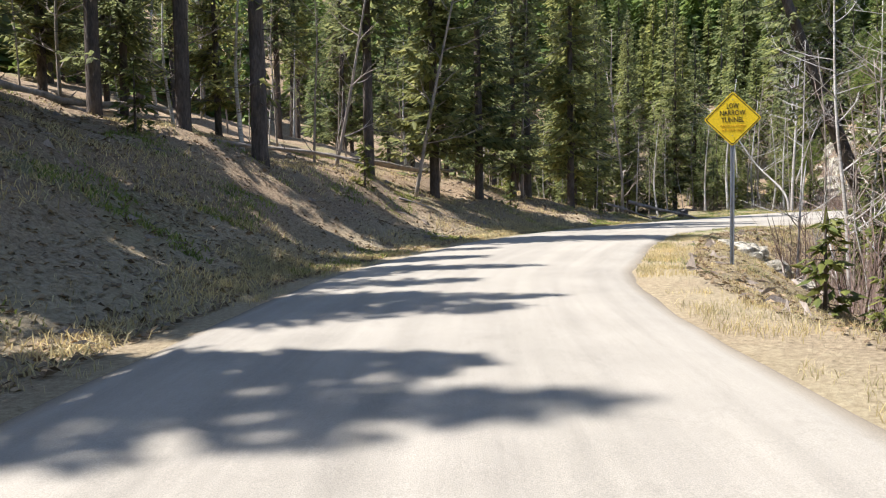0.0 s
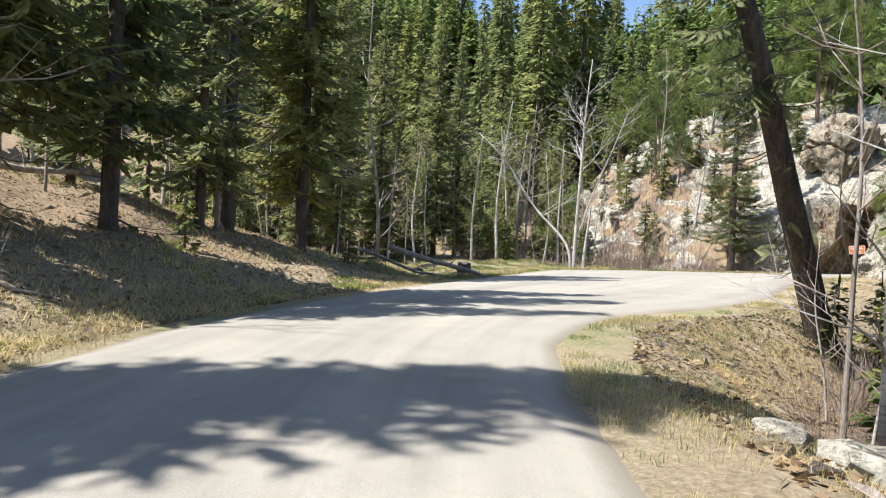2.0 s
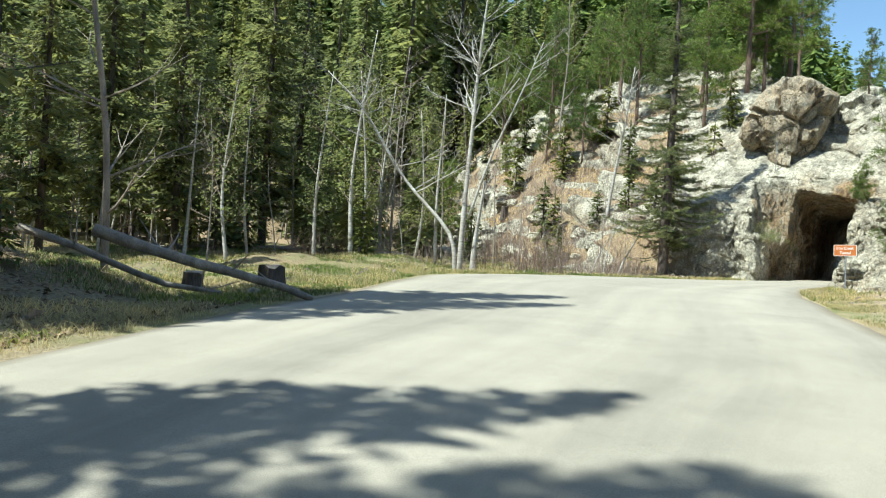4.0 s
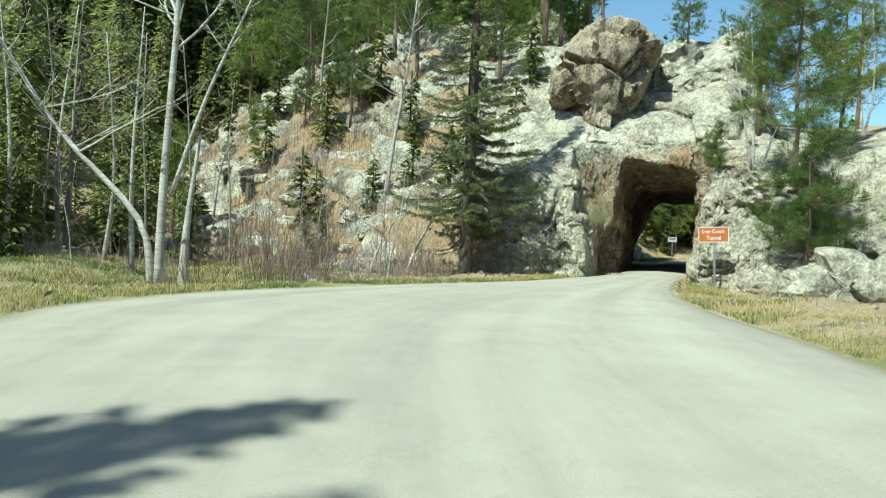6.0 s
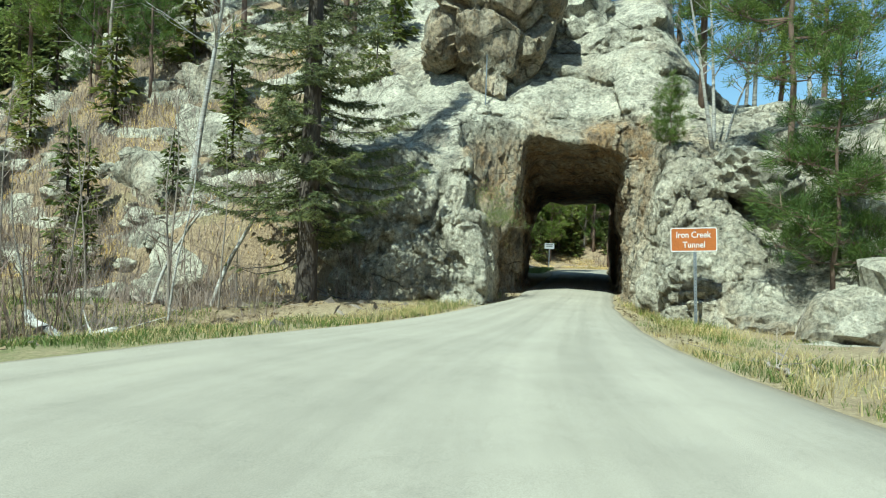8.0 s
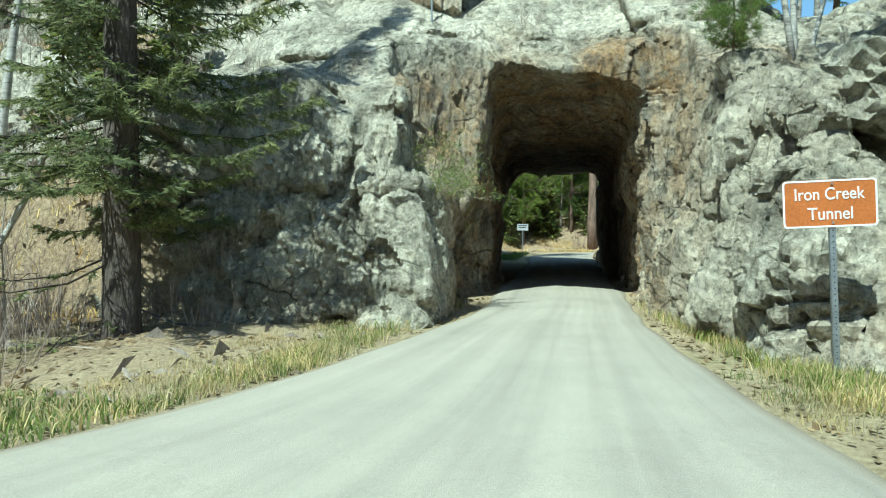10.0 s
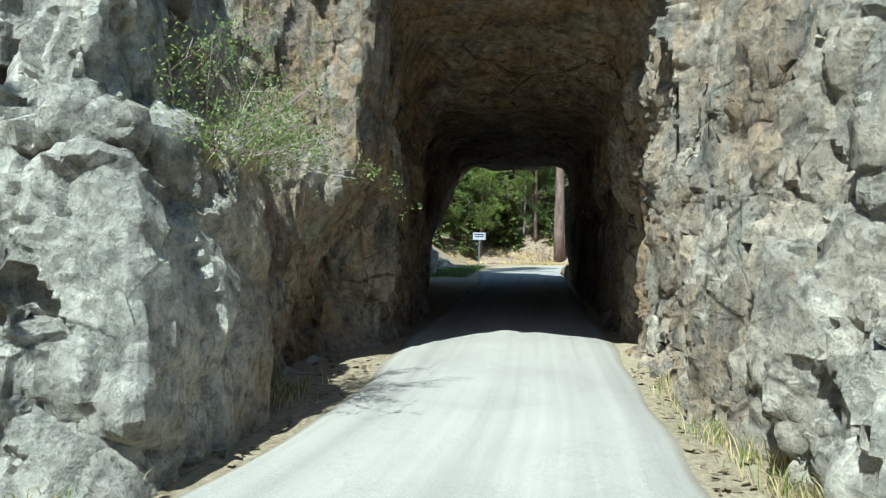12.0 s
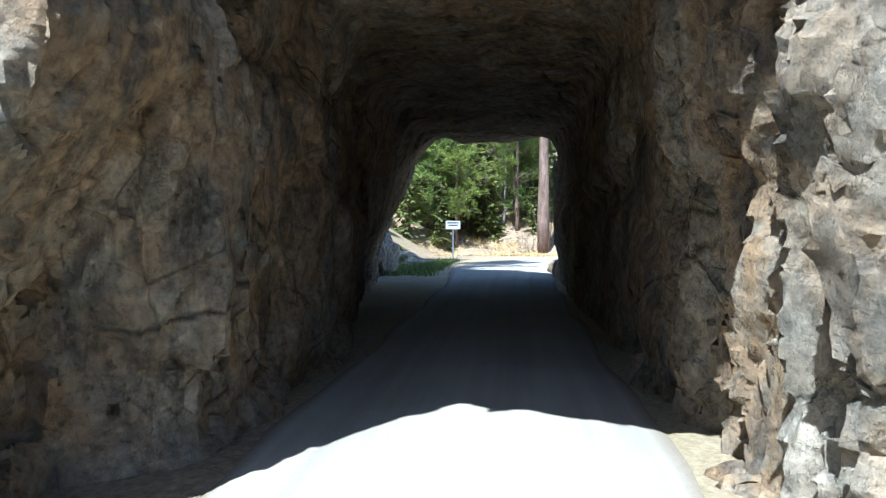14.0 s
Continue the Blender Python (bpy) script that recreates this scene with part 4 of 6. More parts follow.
def shrub_mesh(seed, h, spread_r, stems, mat, depth=1):
    rnd = random.Random(seed)
    a = Acc()
    for _ in range(stems):
        az, rr = rnd.uniform(0, 6.283), spread_r * math.sqrt(rnd.random()) * 0.6
        p = Vector((math.cos(az) * rr, math.sin(az) * rr, -0.05))
        d = Vector((math.cos(az) * rnd.uniform(0, 0.5), math.sin(az) * rnd.uniform(0, 0.5), 1))
        fork(a, p, d, h * rnd.uniform(0.45, 0.9), 0.007 + 0.004 * h * rnd.random(), depth, rnd, 0.4, 0.15, 3)
    return a.mesh("brush", mat)


def make_tree(name, meshes, label, category, group=""):
    root = empty(name, label, category, group)
    for me in meshes:
        ob = part(me.name.split(".")[0], me, root)
        if not ob.name.startswith("trunk"):
            ob["kind"] = "stuff"
    return root


used = set()


def stand(kinds, which, x, y, rz=0.0, k=1.0, lean=(0, 0), sink=0.08, z=None, label=""):
    """Puts the first of a kind, or a copy of it, on the ground."""
    ob = kinds[which % len(kinds)]
    if ob.name in used:
        ob = copy_thing(ob, Matrix())
    used.add(ob.name)
    ob.matrix_basis = pose(x, y, (gz(x, y) if z is None else z) - sink, lean[0], lean[1], 0) @ pose(0, 0, 0, 0, 0, rz) @ Matrix.Scale(k, 4)
    if label:
        ob["label"] = label
    return ob


ROAD_XY = np.array(ROAD_POLY)


def off_road(x, y, m):
    if ((ROAD_XY[:, 0] - x) ** 2 + (ROAD_XY[:, 1] - y) ** 2).min() <= m * m:
        return False
    return not inside(np.array([x]), np.array([y]), ROAD_POLY)[0]


spots = []


def scatter(n, x0, x1, y0, y1, gap, ok):
    out, tries = [], 0
    while len(out) < n and tries < n * 40:
        tries += 1
        x, y = rng.uniform(x0, x1), rng.uniform(y0, y1)
        if all((x - a) ** 2 + (y - b) ** 2 > gap * gap for a, b in spots) and ok(x, y):
            spots.append((x, y))
            out.append((x, y))
    return out


L_SP = "tall dark green spruce with drooping needle branches"
spruces = [make_tree("spruce_tree", spruce_meshes(h, r, f, sd, coarse=0.6), L_SP, "tree", "spruces of the roadside wood")
           for h, r, f, sd in ((19, 2.9, 2.0, 11), (16, 2.5, 1.5, 12), (21, 2.5, 5.0, 13))]
far_spruces = [make_tree("forest_spruce", spruce_meshes(h, r, f, sd, 0.8, False, M_SUNSPRUCE, 2.4), "slender dark green spruce deep in the wood", "tree", "spruces of the far wood")
               for h, r, f, sd in ((17, 2.4, 1.2, 15), (14, 2.1, 0.8, 16))]
pines = [make_tree("pine_tree", pine_meshes(h, r, f, sd, 1.5), "green pine with tufted needles and a reddish trunk", "tree", "pines on the ridge")
         for h, r, f, sd in ((10, 2.0, 3.0, 21), (7.5, 1.7, 1.6, 22), (4.3, 1.15, 0.6, 23))]
near_pines = [make_tree("pine_tree", pine_meshes(h, r, f, sd, c, 0.5, fine=True), "green pine with tufted needles and a reddish trunk", "tree", "pines on the ridge")
              for h, r, f, sd, c in ((9.5, 1.7, 2.4, 26, 2.0), (4.0, 1.15, 0.5, 27, 2.2))]
young = [make_tree("young_spruce", spruce_meshes(h, r, 0.2, sd, 1.25, False, M_YOUNG, slim=0.7), "small bushy yellow-green young spruce", "tree", "young spruces")
         for h, r, sd in ((3.2, 0.85, 31), (1.9, 0.7, 32))]

# ================= the outer bank and its wood =================
for which, x, y, sc in ((0, -0.3, 29.2, 1.0), (1, 1.5, 31.0, 1.05), (2, 4.2, 37.4, 0.95), (0, 6.6, 38.9, 0.98), (2, -4.9, 20.4, 1.05), (2, -9.4, 20.6, 0.95), (2, -7.2, 21.2, 1.0), (1, 3.4, 36.2, 0.85), (2, -2.6, 27.0, 0.9), (0, -11.8, 17.5, 0.9)):
    stand(spruces, which, x, y, rz=which * 77 + x * 31, k=sc)
    spots.append((x, y))
for x, y in scatter(34, -26, 6, 16, 58, 2.6, lambda x, y: off_road(x, y, 6.5)):
    stand(spruces, rng.choice((0, 1, 2, 2)), x, y, rz=rng.uniform(0, 360), k=rng.uniform(0.7, 1.05), lean=(rng.gauss(0, 1.2), rng.gauss(0, 1.2)))
# spruces mostly out of view, added to throw shade on bank and road
for x, y in scatter(20, -30, -5, -25, 19, 2.5, lambda x, y: off_road(x, y, 5.5)):
    stand(far_spruces, rng.randint(0, 1), x, y, rz=rng.uniform(0, 360), k=rng.uniform(0.7, 1.0))
# more unseen spruces, kept left of the view, added to shade the near bank
for x, y in scatter(12, -19, -8, 3, 17, 2.2, lambda x, y: off_road(x, y, 5.5) and x < -0.62 * y):
    stand(spruces, rng.randint(0, 1), x, y, rz=rng.uniform(0, 360), k=rng.uniform(0.8, 1.0))
for x, y in scatter(16, -60, 8, 20, 90, 2.6, lambda x, y: off_road(x, y, 16) and x < 4):
    stand(far_spruces, rng.randint(0, 1), x, y, rz=rng.uniform(0, 360), k=rng.uniform(0.8, 1.2))
# behind the meadow
for x, y in ((14.5, 59.0), (18.6, 60.5), (11.6, 57.2), (21.2, 63.5), (9.4, 53.5)):
    stand(spruces, rng.randint(0, 1), x, y, rz=rng.uniform(0, 360), k=rng.uniform(0.75, 0.95))
    spots.append((x, y))
for x, y in scatter(52, 0, 36, 64, 102, 2.6, lambda x, y: y > 61 + 0.15 * abs(x - 18) and (x < 23 or y > 84 or x - 18.4 < 0.28 * (y - 37.4))):
    stand(far_spruces, rng.randint(0, 1), x, y, rz=rng.uniform(0, 360), k=rng.uniform(0.7, 1.15))
for x, y in scatter(34, 36, 62, 80, 106, 2.2, lambda x, y: True):
    stand(far_spruces, rng.randint(0, 1), x, y, rz=rng.uniform(0, 360), k=rng.uniform(0.6, 0.9))
for x, y in scatter(36, 36, 76, 98, 145, 2.4, lambda x, y: True):
    stand(far_spruces, rng.randint(0, 1), x, y, rz=rng.uniform(0, 360), k=rng.uniform(1.0, 1.5))
for x, y in scatter(20, 38, 60, 80, 94, 2.0, lambda x, y: True):
    stand(far_spruces, rng.randint(0, 1), x, y, rz=rng.uniform(0, 360), k=rng.uniform(0.45, 0.75))
for x, y in ((40, 92), (43, 97), (46, 101), (38, 95.5), (44, 106), (48, 108), (50.5, 113), (41, 102), (47, 95)):
    stand(far_spruces, 0, x, y, rz=x * 40, k=1.35)
for x, y in scatter(46, 4, 30, 58, 72, 1.3, lambda x, y: y > 57.5 + 0.2 * abs(x - 16)):
    stand(far_spruces, rng.randint(0, 1), x, y, rz=rng.uniform(0, 360), k=rng.uniform(0.3, 0.6))
for x, y in ((41, 88), (43.5, 91), (47, 91.5), (49.5, 95), (38.5, 86), (45, 88.5), (52, 97)):
    stand(far_spruces, 0, x, y, rz=x * 60, k=1.55)
# inner side of the bend
for x, y, which, sc in ((17.5, 24.5, 1, 0.8), (20.5, 21.5, 0, 0.8), (11.5, 15.5, 1, 0.75), (14.5, 19.5, 1, 0.7), (9.8, 10.5, 1, 0.7), (24.0, 26.0, 0, 0.8)):
    stand(spruces, which, x, y, rz=x * 40, k=sc)
    spots.append((x, y))
for x, y in scatter(50, 8, 46, -12, 30, 2.4, lambda x, y: off_road(x, y, 5) and y < 0.62 * x + 8):
    stand(far_spruces, rng.randint(0, 1), x, y, rz=rng.uniform(0, 360), k=rng.uniform(0.6, 1.0))
bright = [make_tree("spruce_tree", spruce_meshes(9, 1.9, 0.7, 19, 0.9, fol=M_YOUNG), "yellow-green spruce lit by the sun beside the gully", "tree", "spruces of the roadside wood")]
for x, y, sc in ((12.4, 20.6, 1.0), (15.6, 22.0, 1.15), (16.5, 18.0, 1.2), (10.8, 13.6, 0.8), (18.5, 26.5, 0.9)):
    stand(bright, 0, x, y, rz=x * 50, k=sc)
leaner = make_tree("spruce_tree", spruce_meshes(17, 2.5, 4.5, 17, density=0.65, slim=1.6, coarse=0.4), L_SP, "tree", "spruces of the roadside wood")
stand(young, 0, 14.9, 25.7, rz=40, k=0.55)
stand(young, 0, 15.9, 25.6, rz=140, k=0.7)
stand([leaner], 0, 15.3, 26.3, rz=10, k=1.0, lean=(5, -24), sink=0.3, label="dark spruce leaning over the gully beside the road")
# the lone spruce before the rock
lone = make_tree("spruce_tree", spruce_meshes(16.0, 2.9, 1.7, 18, density=1.15, taper=1.25, slim=1.35, coarse=0.42, fine_below=16.5), L_SP, "tree", "spruces of the roadside wood")
stand([lone], 0, 33.45, 50.25, rz=40, k=1.0, z=0.6, label="tall sparse dark spruce standing before the rock face")

# ================= pines on the ridge =================
SCENE_RAY = bpy.context.evaluated_depsgraph_get()


def rock_top(x, y):
    """Height of rock or soil at a place."""
    zs_ = [gz(x, y)]
    for rock in ROCKS:
        hit, p, _, _ = rock.ray_cast((x, y, 60), (0, 0, -1))
        if hit:
            zs_.append(p.z)
    return max(zs_)


for x, y, which, sc, lb in ((37.2, 41.6, 3, 1.0, "tall green pine with an open crown on the rock"), (35.5, 40.65, 4, 1.05, "young bright green pine beside a boulder"), (37.4, 43.9, 4, 0.40, "small scrubby pine rooted in the rock"),
                            (41.5, 44.2, 0, 0.8, ""), (43.0, 41.5, 0, 0.6, ""), (47.0, 43.0, 1, 0.8, ""), (45, 38, 1, 0.9, ""), (50, 47, 0, 0.8, ""), (47.5, 56.5, 0, 0.9, ""), (46.5, 53.5, 0, 0.8, ""), (42.0, 56.0, 1, 0.9, ""), (41.2, 60.5, 0, 0.85, ""), (44, 58, 0, 0.95, ""), (38.6, 62.2, 1, 0.7, ""), (43, 64, 0, 1.0, ""), (40.5, 68, 0, 0.95, ""), (39.2, 66.5, 1, 0.55, ""), (45, 48.5, 1, 0.5, "")):
    stand(pines + near_pines, which, x, y, rz=x * 53, k=sc, z=rock_top(x, y), label=lb)
    spots.append((x, y))
for x, y in scatter(48, 40, 78, 50, 100, 2.6, lambda x, y: abs(to_sn(x, y)[1] - 31) > 4.5 and to_sn(x, y)[0] < 68 + max(0, abs(to_sn(x, y)[1] - 31) - 6) * 2 and (x > 45 or y > 57)):
    stand(pines, rng.randint(0, 2), x, y, rz=rng.uniform(0, 360), k=rng.uniform(0.75, 1.1), z=rock_top(x, y))
# tall trees on the back of the ridge, over the far mouth
for s_, n_, which, sc in ((65, 36.2, 0, 1.35), (67.2, 37.2, 0, 1.1), (66, 38.9, 0, 1.4), (61.5, 37.5, 0, 1.2), (68.2, 39.8, 0, 1.2)):
    stand(pines, which, *from_sn(s_, n_), rz=s_ * 47, k=sc, z=rock_top(*from_sn(s_, n_)))
# beyond the far mouth
for s_, n_, which, sc in ((88, 33.5, 1, 1.0), (89, 36.0, 0, 0.9), (87.5, 38.5, 1, 1.1), (91, 34.5, 0, 0.8), (86, 40, 1, 1.0), (92, 31.8, 0, 0.9), (95, 36, 0, 1.0), (94, 29, 0, 1.0), (97, 33, 0, 1.0), (90.5, 26, 0, 0.9), (98, 39, 0, 1.1), (84, 42, 1, 1.1)):
    x, y = from_sn(s_, n_)
    stand(pines, which, x, y, rz=s_ * 33, k=sc)
big_pine = make_tree("pine_tree", pine_meshes(14, 2.4, 7.5, 24, 1.0, 1.9), "big reddish pine trunk beyond the tunnel", "tree", "pines beyond the tunnel")
stand([big_pine], 0, *from_sn(87.5, 29.2))
for s_, n_ in ((90, 30.5), (89.5, 37.2), (93, 38), (88.5, 35), (91.5, 40.5), (96, 31), (95, 34)):
    stand(pines, int(s_), *from_sn(s_, n_), rz=s_ * 20, k=0.9)


# ================= far woods =================
def far_woods(n):
    r = np.random.RandomState(8)
    ang, rad = r.uniform(0, 2 * np.pi, n), 56 + 255 * r.rand(n) ** 1.6
    x, y = 25 + rad * np.cos(ang), 45 + rad * np.sin(ang)
    s, n_ = to_sn(x, y)
    keep = ~((x > -30) & (x < 36) & (y > -10) & (y < 84)) & ~((x > 35) & (x < 47) & (y < 70) & (y > 10)) & ~((s > 66) & (s < 99) & (n_ > -10) & (n_ < 45)) & ~((x > 42) & (x < 230) & (y < 39 + 0.36 * (x - 20)) & (y > 39 - 0.15 * (x - 20))) & ~((x > 44) & (x < 64) & (y < 62) & (y > 20))
    keep &= (x > -5) | (r.rand(n) < 0.4)
    x, y, rad = x[keep], y[keep], rad[keep]
    far_off = ~inside(x, y, ROAD_POLY) & (seg_dist(x, y, ROAD_POLY)[0] > 9)
    x, y, rad = x[far_off], y[far_off], rad[far_off]
    z, h, vs = ground_z(x, y), r.uniform(8, 17, len(x)), []
    for k, sel in ((150, rad < 70), (70, (rad >= 70) & (rad < 120)), (26, rad >= 120)):
        X, Y, Z, HH = (v[sel][:, None] for v in (x, y, z, h))
        t = r.rand(len(X), k) ** 0.9
        a = r.uniform(0, 6.283, t.shape)
        rr = 0.17 * HH * (1 - t) * r.uniform(0.6, 1.1, t.shape) + 0.15
        zt = Z + HH * (0.08 + 0.9 * t)
        wv = (0.42 * rr + 0.2) * (0.6 if k > 100 else 1.0)
        c, sn = np.cos(a), np.sin(a)
        p0 = np.stack([X + 0 * t, Y + 0 * t, zt + 0.45 * rr], -1)
        p1 = np.stack([X + c * rr - sn * wv, Y + sn * rr + c * wv, zt - 0.25 * rr], -1)
        p2 = np.stack([X + c * rr + sn * wv, Y + sn * rr - c * wv, zt - 0.35 * rr], -1)
        vs.append(np.stack([p0, p1, p2], -2).reshape(-1, 3))
    v = np.concatenate(vs)
    return np_mesh("far_woods", v, np.arange(len(v)).reshape(-1, 3), M_PINE, False)


tagged(new("far_woods", far_woods(9500)), "dense green conifer forest on the far hillsides", "forest", kind="stuff")


# ================= signs =================
def text_mesh(words, width, cap, mat):
    """Flat raised lettering, fitted to a width and a capital height; it stands in the x-z plane and faces -y."""
    cu = bpy.data.curves.new("lettering", "FONT")
    cu.body, cu.align_x, cu.align_y, cu.extrude, cu.offset = words, "CENTER", "CENTER", 0.004, 0.006
    tmp = bpy.data.objects.new("lettering", cu)
    me = bpy.data.meshes.new_from_object(tmp)
    bpy.data.objects.remove(tmp)
    bpy.data.curves.remove(cu)
    co = np.array([v.co for v in me.vertices])
    lo, hi = co.min(0), co.max(0)
    k = np.array([width / (hi[0] - lo[0]), cap / (hi[1] - lo[1]), 0.4])
    co = (co - (lo + hi) / 2) * k
    me.vertices.foreach_set("co", np.stack([co[:, 0], -co[:, 2], co[:, 1]], 1).astype(np.float32).ravel())
    me.materials.clear()
    me.materials.append(mat)
    me.update()
    return me


def box_mesh(name, sx, sy, sz, mat, bev=0.0, centre=(0, 0, 0)):
    bm = bmesh.new()
    bmesh.ops.create_cube(bm, size=1, matrix=Matrix.Translation(centre) @ Matrix.Diagonal((sx, sy, sz, 1)))
    if bev:
        bmesh.ops.bevel(bm, geom=bm.edges[:], offset=bev, segments=2, affect="EDGES")
    me = bpy.data.meshes.new(name)
    bm.to_mesh(me)
    bm.free()
    me.materials.append(mat)
    return me


def plate_mesh(name, outline, y0, y1, mat):
    """A flat plate with the given outline in the x-z plane."""
    a, n = Acc(), len(outline)
    a.v = [(x, y0, z) for x, z in outline] + [(x, y1, z) for x, z in outline]
    a.f = [tuple(range(n)), tuple(range(2 * n - 1, n - 1, -1))] + [(i, i + n, (i + 1) % n + n, (i + 1) % n) for i in range(n)]
    return a.mesh(name, mat)


def rounded(w, h, r, turn=0.0, steps=5):
    out = []
    for cx, cz, a0 in ((w / 2 - r, h / 2 - r, 0), (-w / 2 + r, h / 2 - r, 90), (-w / 2 + r, -h / 2 + r, 180), (w / 2 - r, -h / 2 + r, 270)):
        for i in range(steps + 1):
            a = radians(a0 + 90 * i / steps)
            x, z = cx + r * math.cos(a), cz + r * math.sin(a)
            out.append((x * math.cos(turn) - z * math.sin(turn), x * math.sin(turn) + z * math.cos(turn)))
    return out


def ring_mesh(name, outer, inner, y0, mat):
    a, n = Acc(), len(outer)
    a.v = [(x, y0, z) for x, z in outer] + [(x, y0, z) for x, z in inner] + [(x, y0 + 0.002, z) for x, z in outer] + [(x, y0 + 0.002, z) for x, z in inner]
    for i in range(n):
        j = (i + 1) % n
        a.f += [(i, j, j + n, i + n), (i + 2 * n, i + 3 * n, j + 3 * n, j + 2 * n), (i, i + 2 * n, j + 2 * n, j), (i + n, j + n, j + 3 * n, i + 3 * n)]
    return a.mesh(name, mat)


def channel_post(height, depth, w, mat):
    """A flanged U-channel sign post."""
    prof = [(-w, 0.0), (-w * 0.55, 0.0), (-w * 0.35, depth), (w * 0.35, depth), (w * 0.55, 0.0), (w, 0.0), (w, -0.005), (w * 0.5, -0.005), (w * 0.3, depth - 0.006), (-w * 0.3, depth - 0.006), (-w * 0.5, -0.005), (-w, -0.005)]
    a, n = Acc(), len(prof)
    a.v = [(x, y + 0.012, -0.4) for x, y in prof] + [(x, y + 0.012, height) for x, y in prof]
    a.f = [(i, (i + 1) % n, (i + 1) % n + n, i + n) for i in range(n)] + [tuple(range(n))[::-1], tuple(range(n, 2 * n))]
    return a.mesh("post", mat)


def bolt(parent, x, z, y=-0.004):
    a = Acc()
    a.tube([(x, y, z), (x, y - 0.008, z)], [0.011, 0.009], 6)
    part("bolt", a.mesh("bolt", M_STEEL), parent)


# warning sign
M_FADED = simple_mat("faded_lettering", (0.62, 0.34, 0.01), 0.15, 4, 0.6)
ws = empty("warning_sign", "yellow diamond low narrow tunnel warning sign on steel post", "road sign")
SIDE = 0.69
sq = rounded(SIDE, SIDE, 0.04, math.pi / 4)
zc = 2.745 - gz(5.2, 13.57)
face = part("sign_plate", plate_mesh("sign_plate", sq, 0.0, 0.003, M_YELLOW), ws)
part("border", ring_mesh("border", rounded(SIDE - 0.035, SIDE - 0.035, 0.035, math.pi / 4), rounded(SIDE - 0.06, SIDE - 0.06, 0.03, math.pi / 4), -0.003, M_BLACK), face, "thin black border line")
for words, w_, cap, dz_, mt in (("LOW", 0.20, 0.095, 0.232, M_BLACK), ("NARROW", 0.43, 0.092, 0.108, M_BLACK), ("TUNNEL", 0.38, 0.090, -0.015, M_BLACK), ("WIDTH 8 FT-9IN", 0.43, 0.046, -0.126, M_FADED), ("HT 10FT-10IN", 0.36, 0.046, -0.198, M_FADED)):
    ob = part("lettering", text_mesh(words, w_, cap, mt), face)
    ob.location = (0, -0.003, dz_)
for dz_ in (0.34, -0.30):
    bolt(face, 0, dz_)
face.location = (0, 0, zc)
part("post", channel_post(zc + 0.3, 0.035, 0.038, M_STEEL), ws, "galvanised channel post")
ws.matrix_basis = pose(5.2, 13.57, gz(5.2, 13.57), 0.5, 0, -14)

# tunnel name sign
ts = empty("name_sign", "brown tunnel name sign with white border on steel post", "road sign")
zb_ = 0.72
zc = 2.20 - zb_
face = part("sign_plate", plate_mesh("sign_plate", rounded(0.76, 0.41, 0.03), 0.0, 0.003, M_BROWN), ts)
part("border", ring_mesh("border", rounded(0.756, 0.406, 0.03), rounded(0.725, 0.375, 0.022), -0.003, M_WHITE), face, "white border")
for words, w_, cap, dz_ in (("Iron Creek", 0.56, 0.105, 0.085), ("Tunnel", 0.36, 0.105, -0.085)):
    ob = part("lettering", text_mesh(words, w_, cap, M_WHITE), face)
    ob.location = (0, -0.003, dz_)
for dz_ in (0.165, -0.165):
    bolt(face, 0.02, dz_)
face.location = (0, 0, zc)
post = part("post", box_mesh("post", 0.05, 0.05, zc + 0.6, M_STEEL, 0.005, (0.02, 0.032, (zc - 0.2) / 2)), ts, "perforated square steel post")
for i in range(34):
    a = Acc()
    a.tube([(0.02, 0.0075, -0.05 + i * 0.05), (0.02, 0.004, -0.05 + i * 0.05)], [0.006, 0.006], 6)
    part("hole", a.mesh("hole", M_BLACK), post)
ts.matrix_basis = pose(34.68, 42.68, zb_, 0, -2.5, -71)

# plain pale sign past the far mouth
es = empty("far_sign", "small weathered pale grey road sign on thin post", "road sign")
zb_ = gz(66.8, 59.1)
zc = 2.42 - zb_
face = part("sign_plate", plate_mesh("sign_plate", rounded(0.62, 0.36, 0.02), 0, 0.003, M_WORN), es)
for dz_, w_ in ((0.09, 0.48), (-0.01, 0.40)):
    ob = part("bar", box_mesh("bar", w_, 0.003, 0.045, M_BLACK), face)
    ob.location = (0, -0.003, dz_)
face.location = (0, 0, zc)
part("post", channel_post(zc + 0.15, 0.03, 0.03, M_STEEL), es)
es.matrix_basis = pose(66.8, 59.1, zb_, 0, 0, -66)


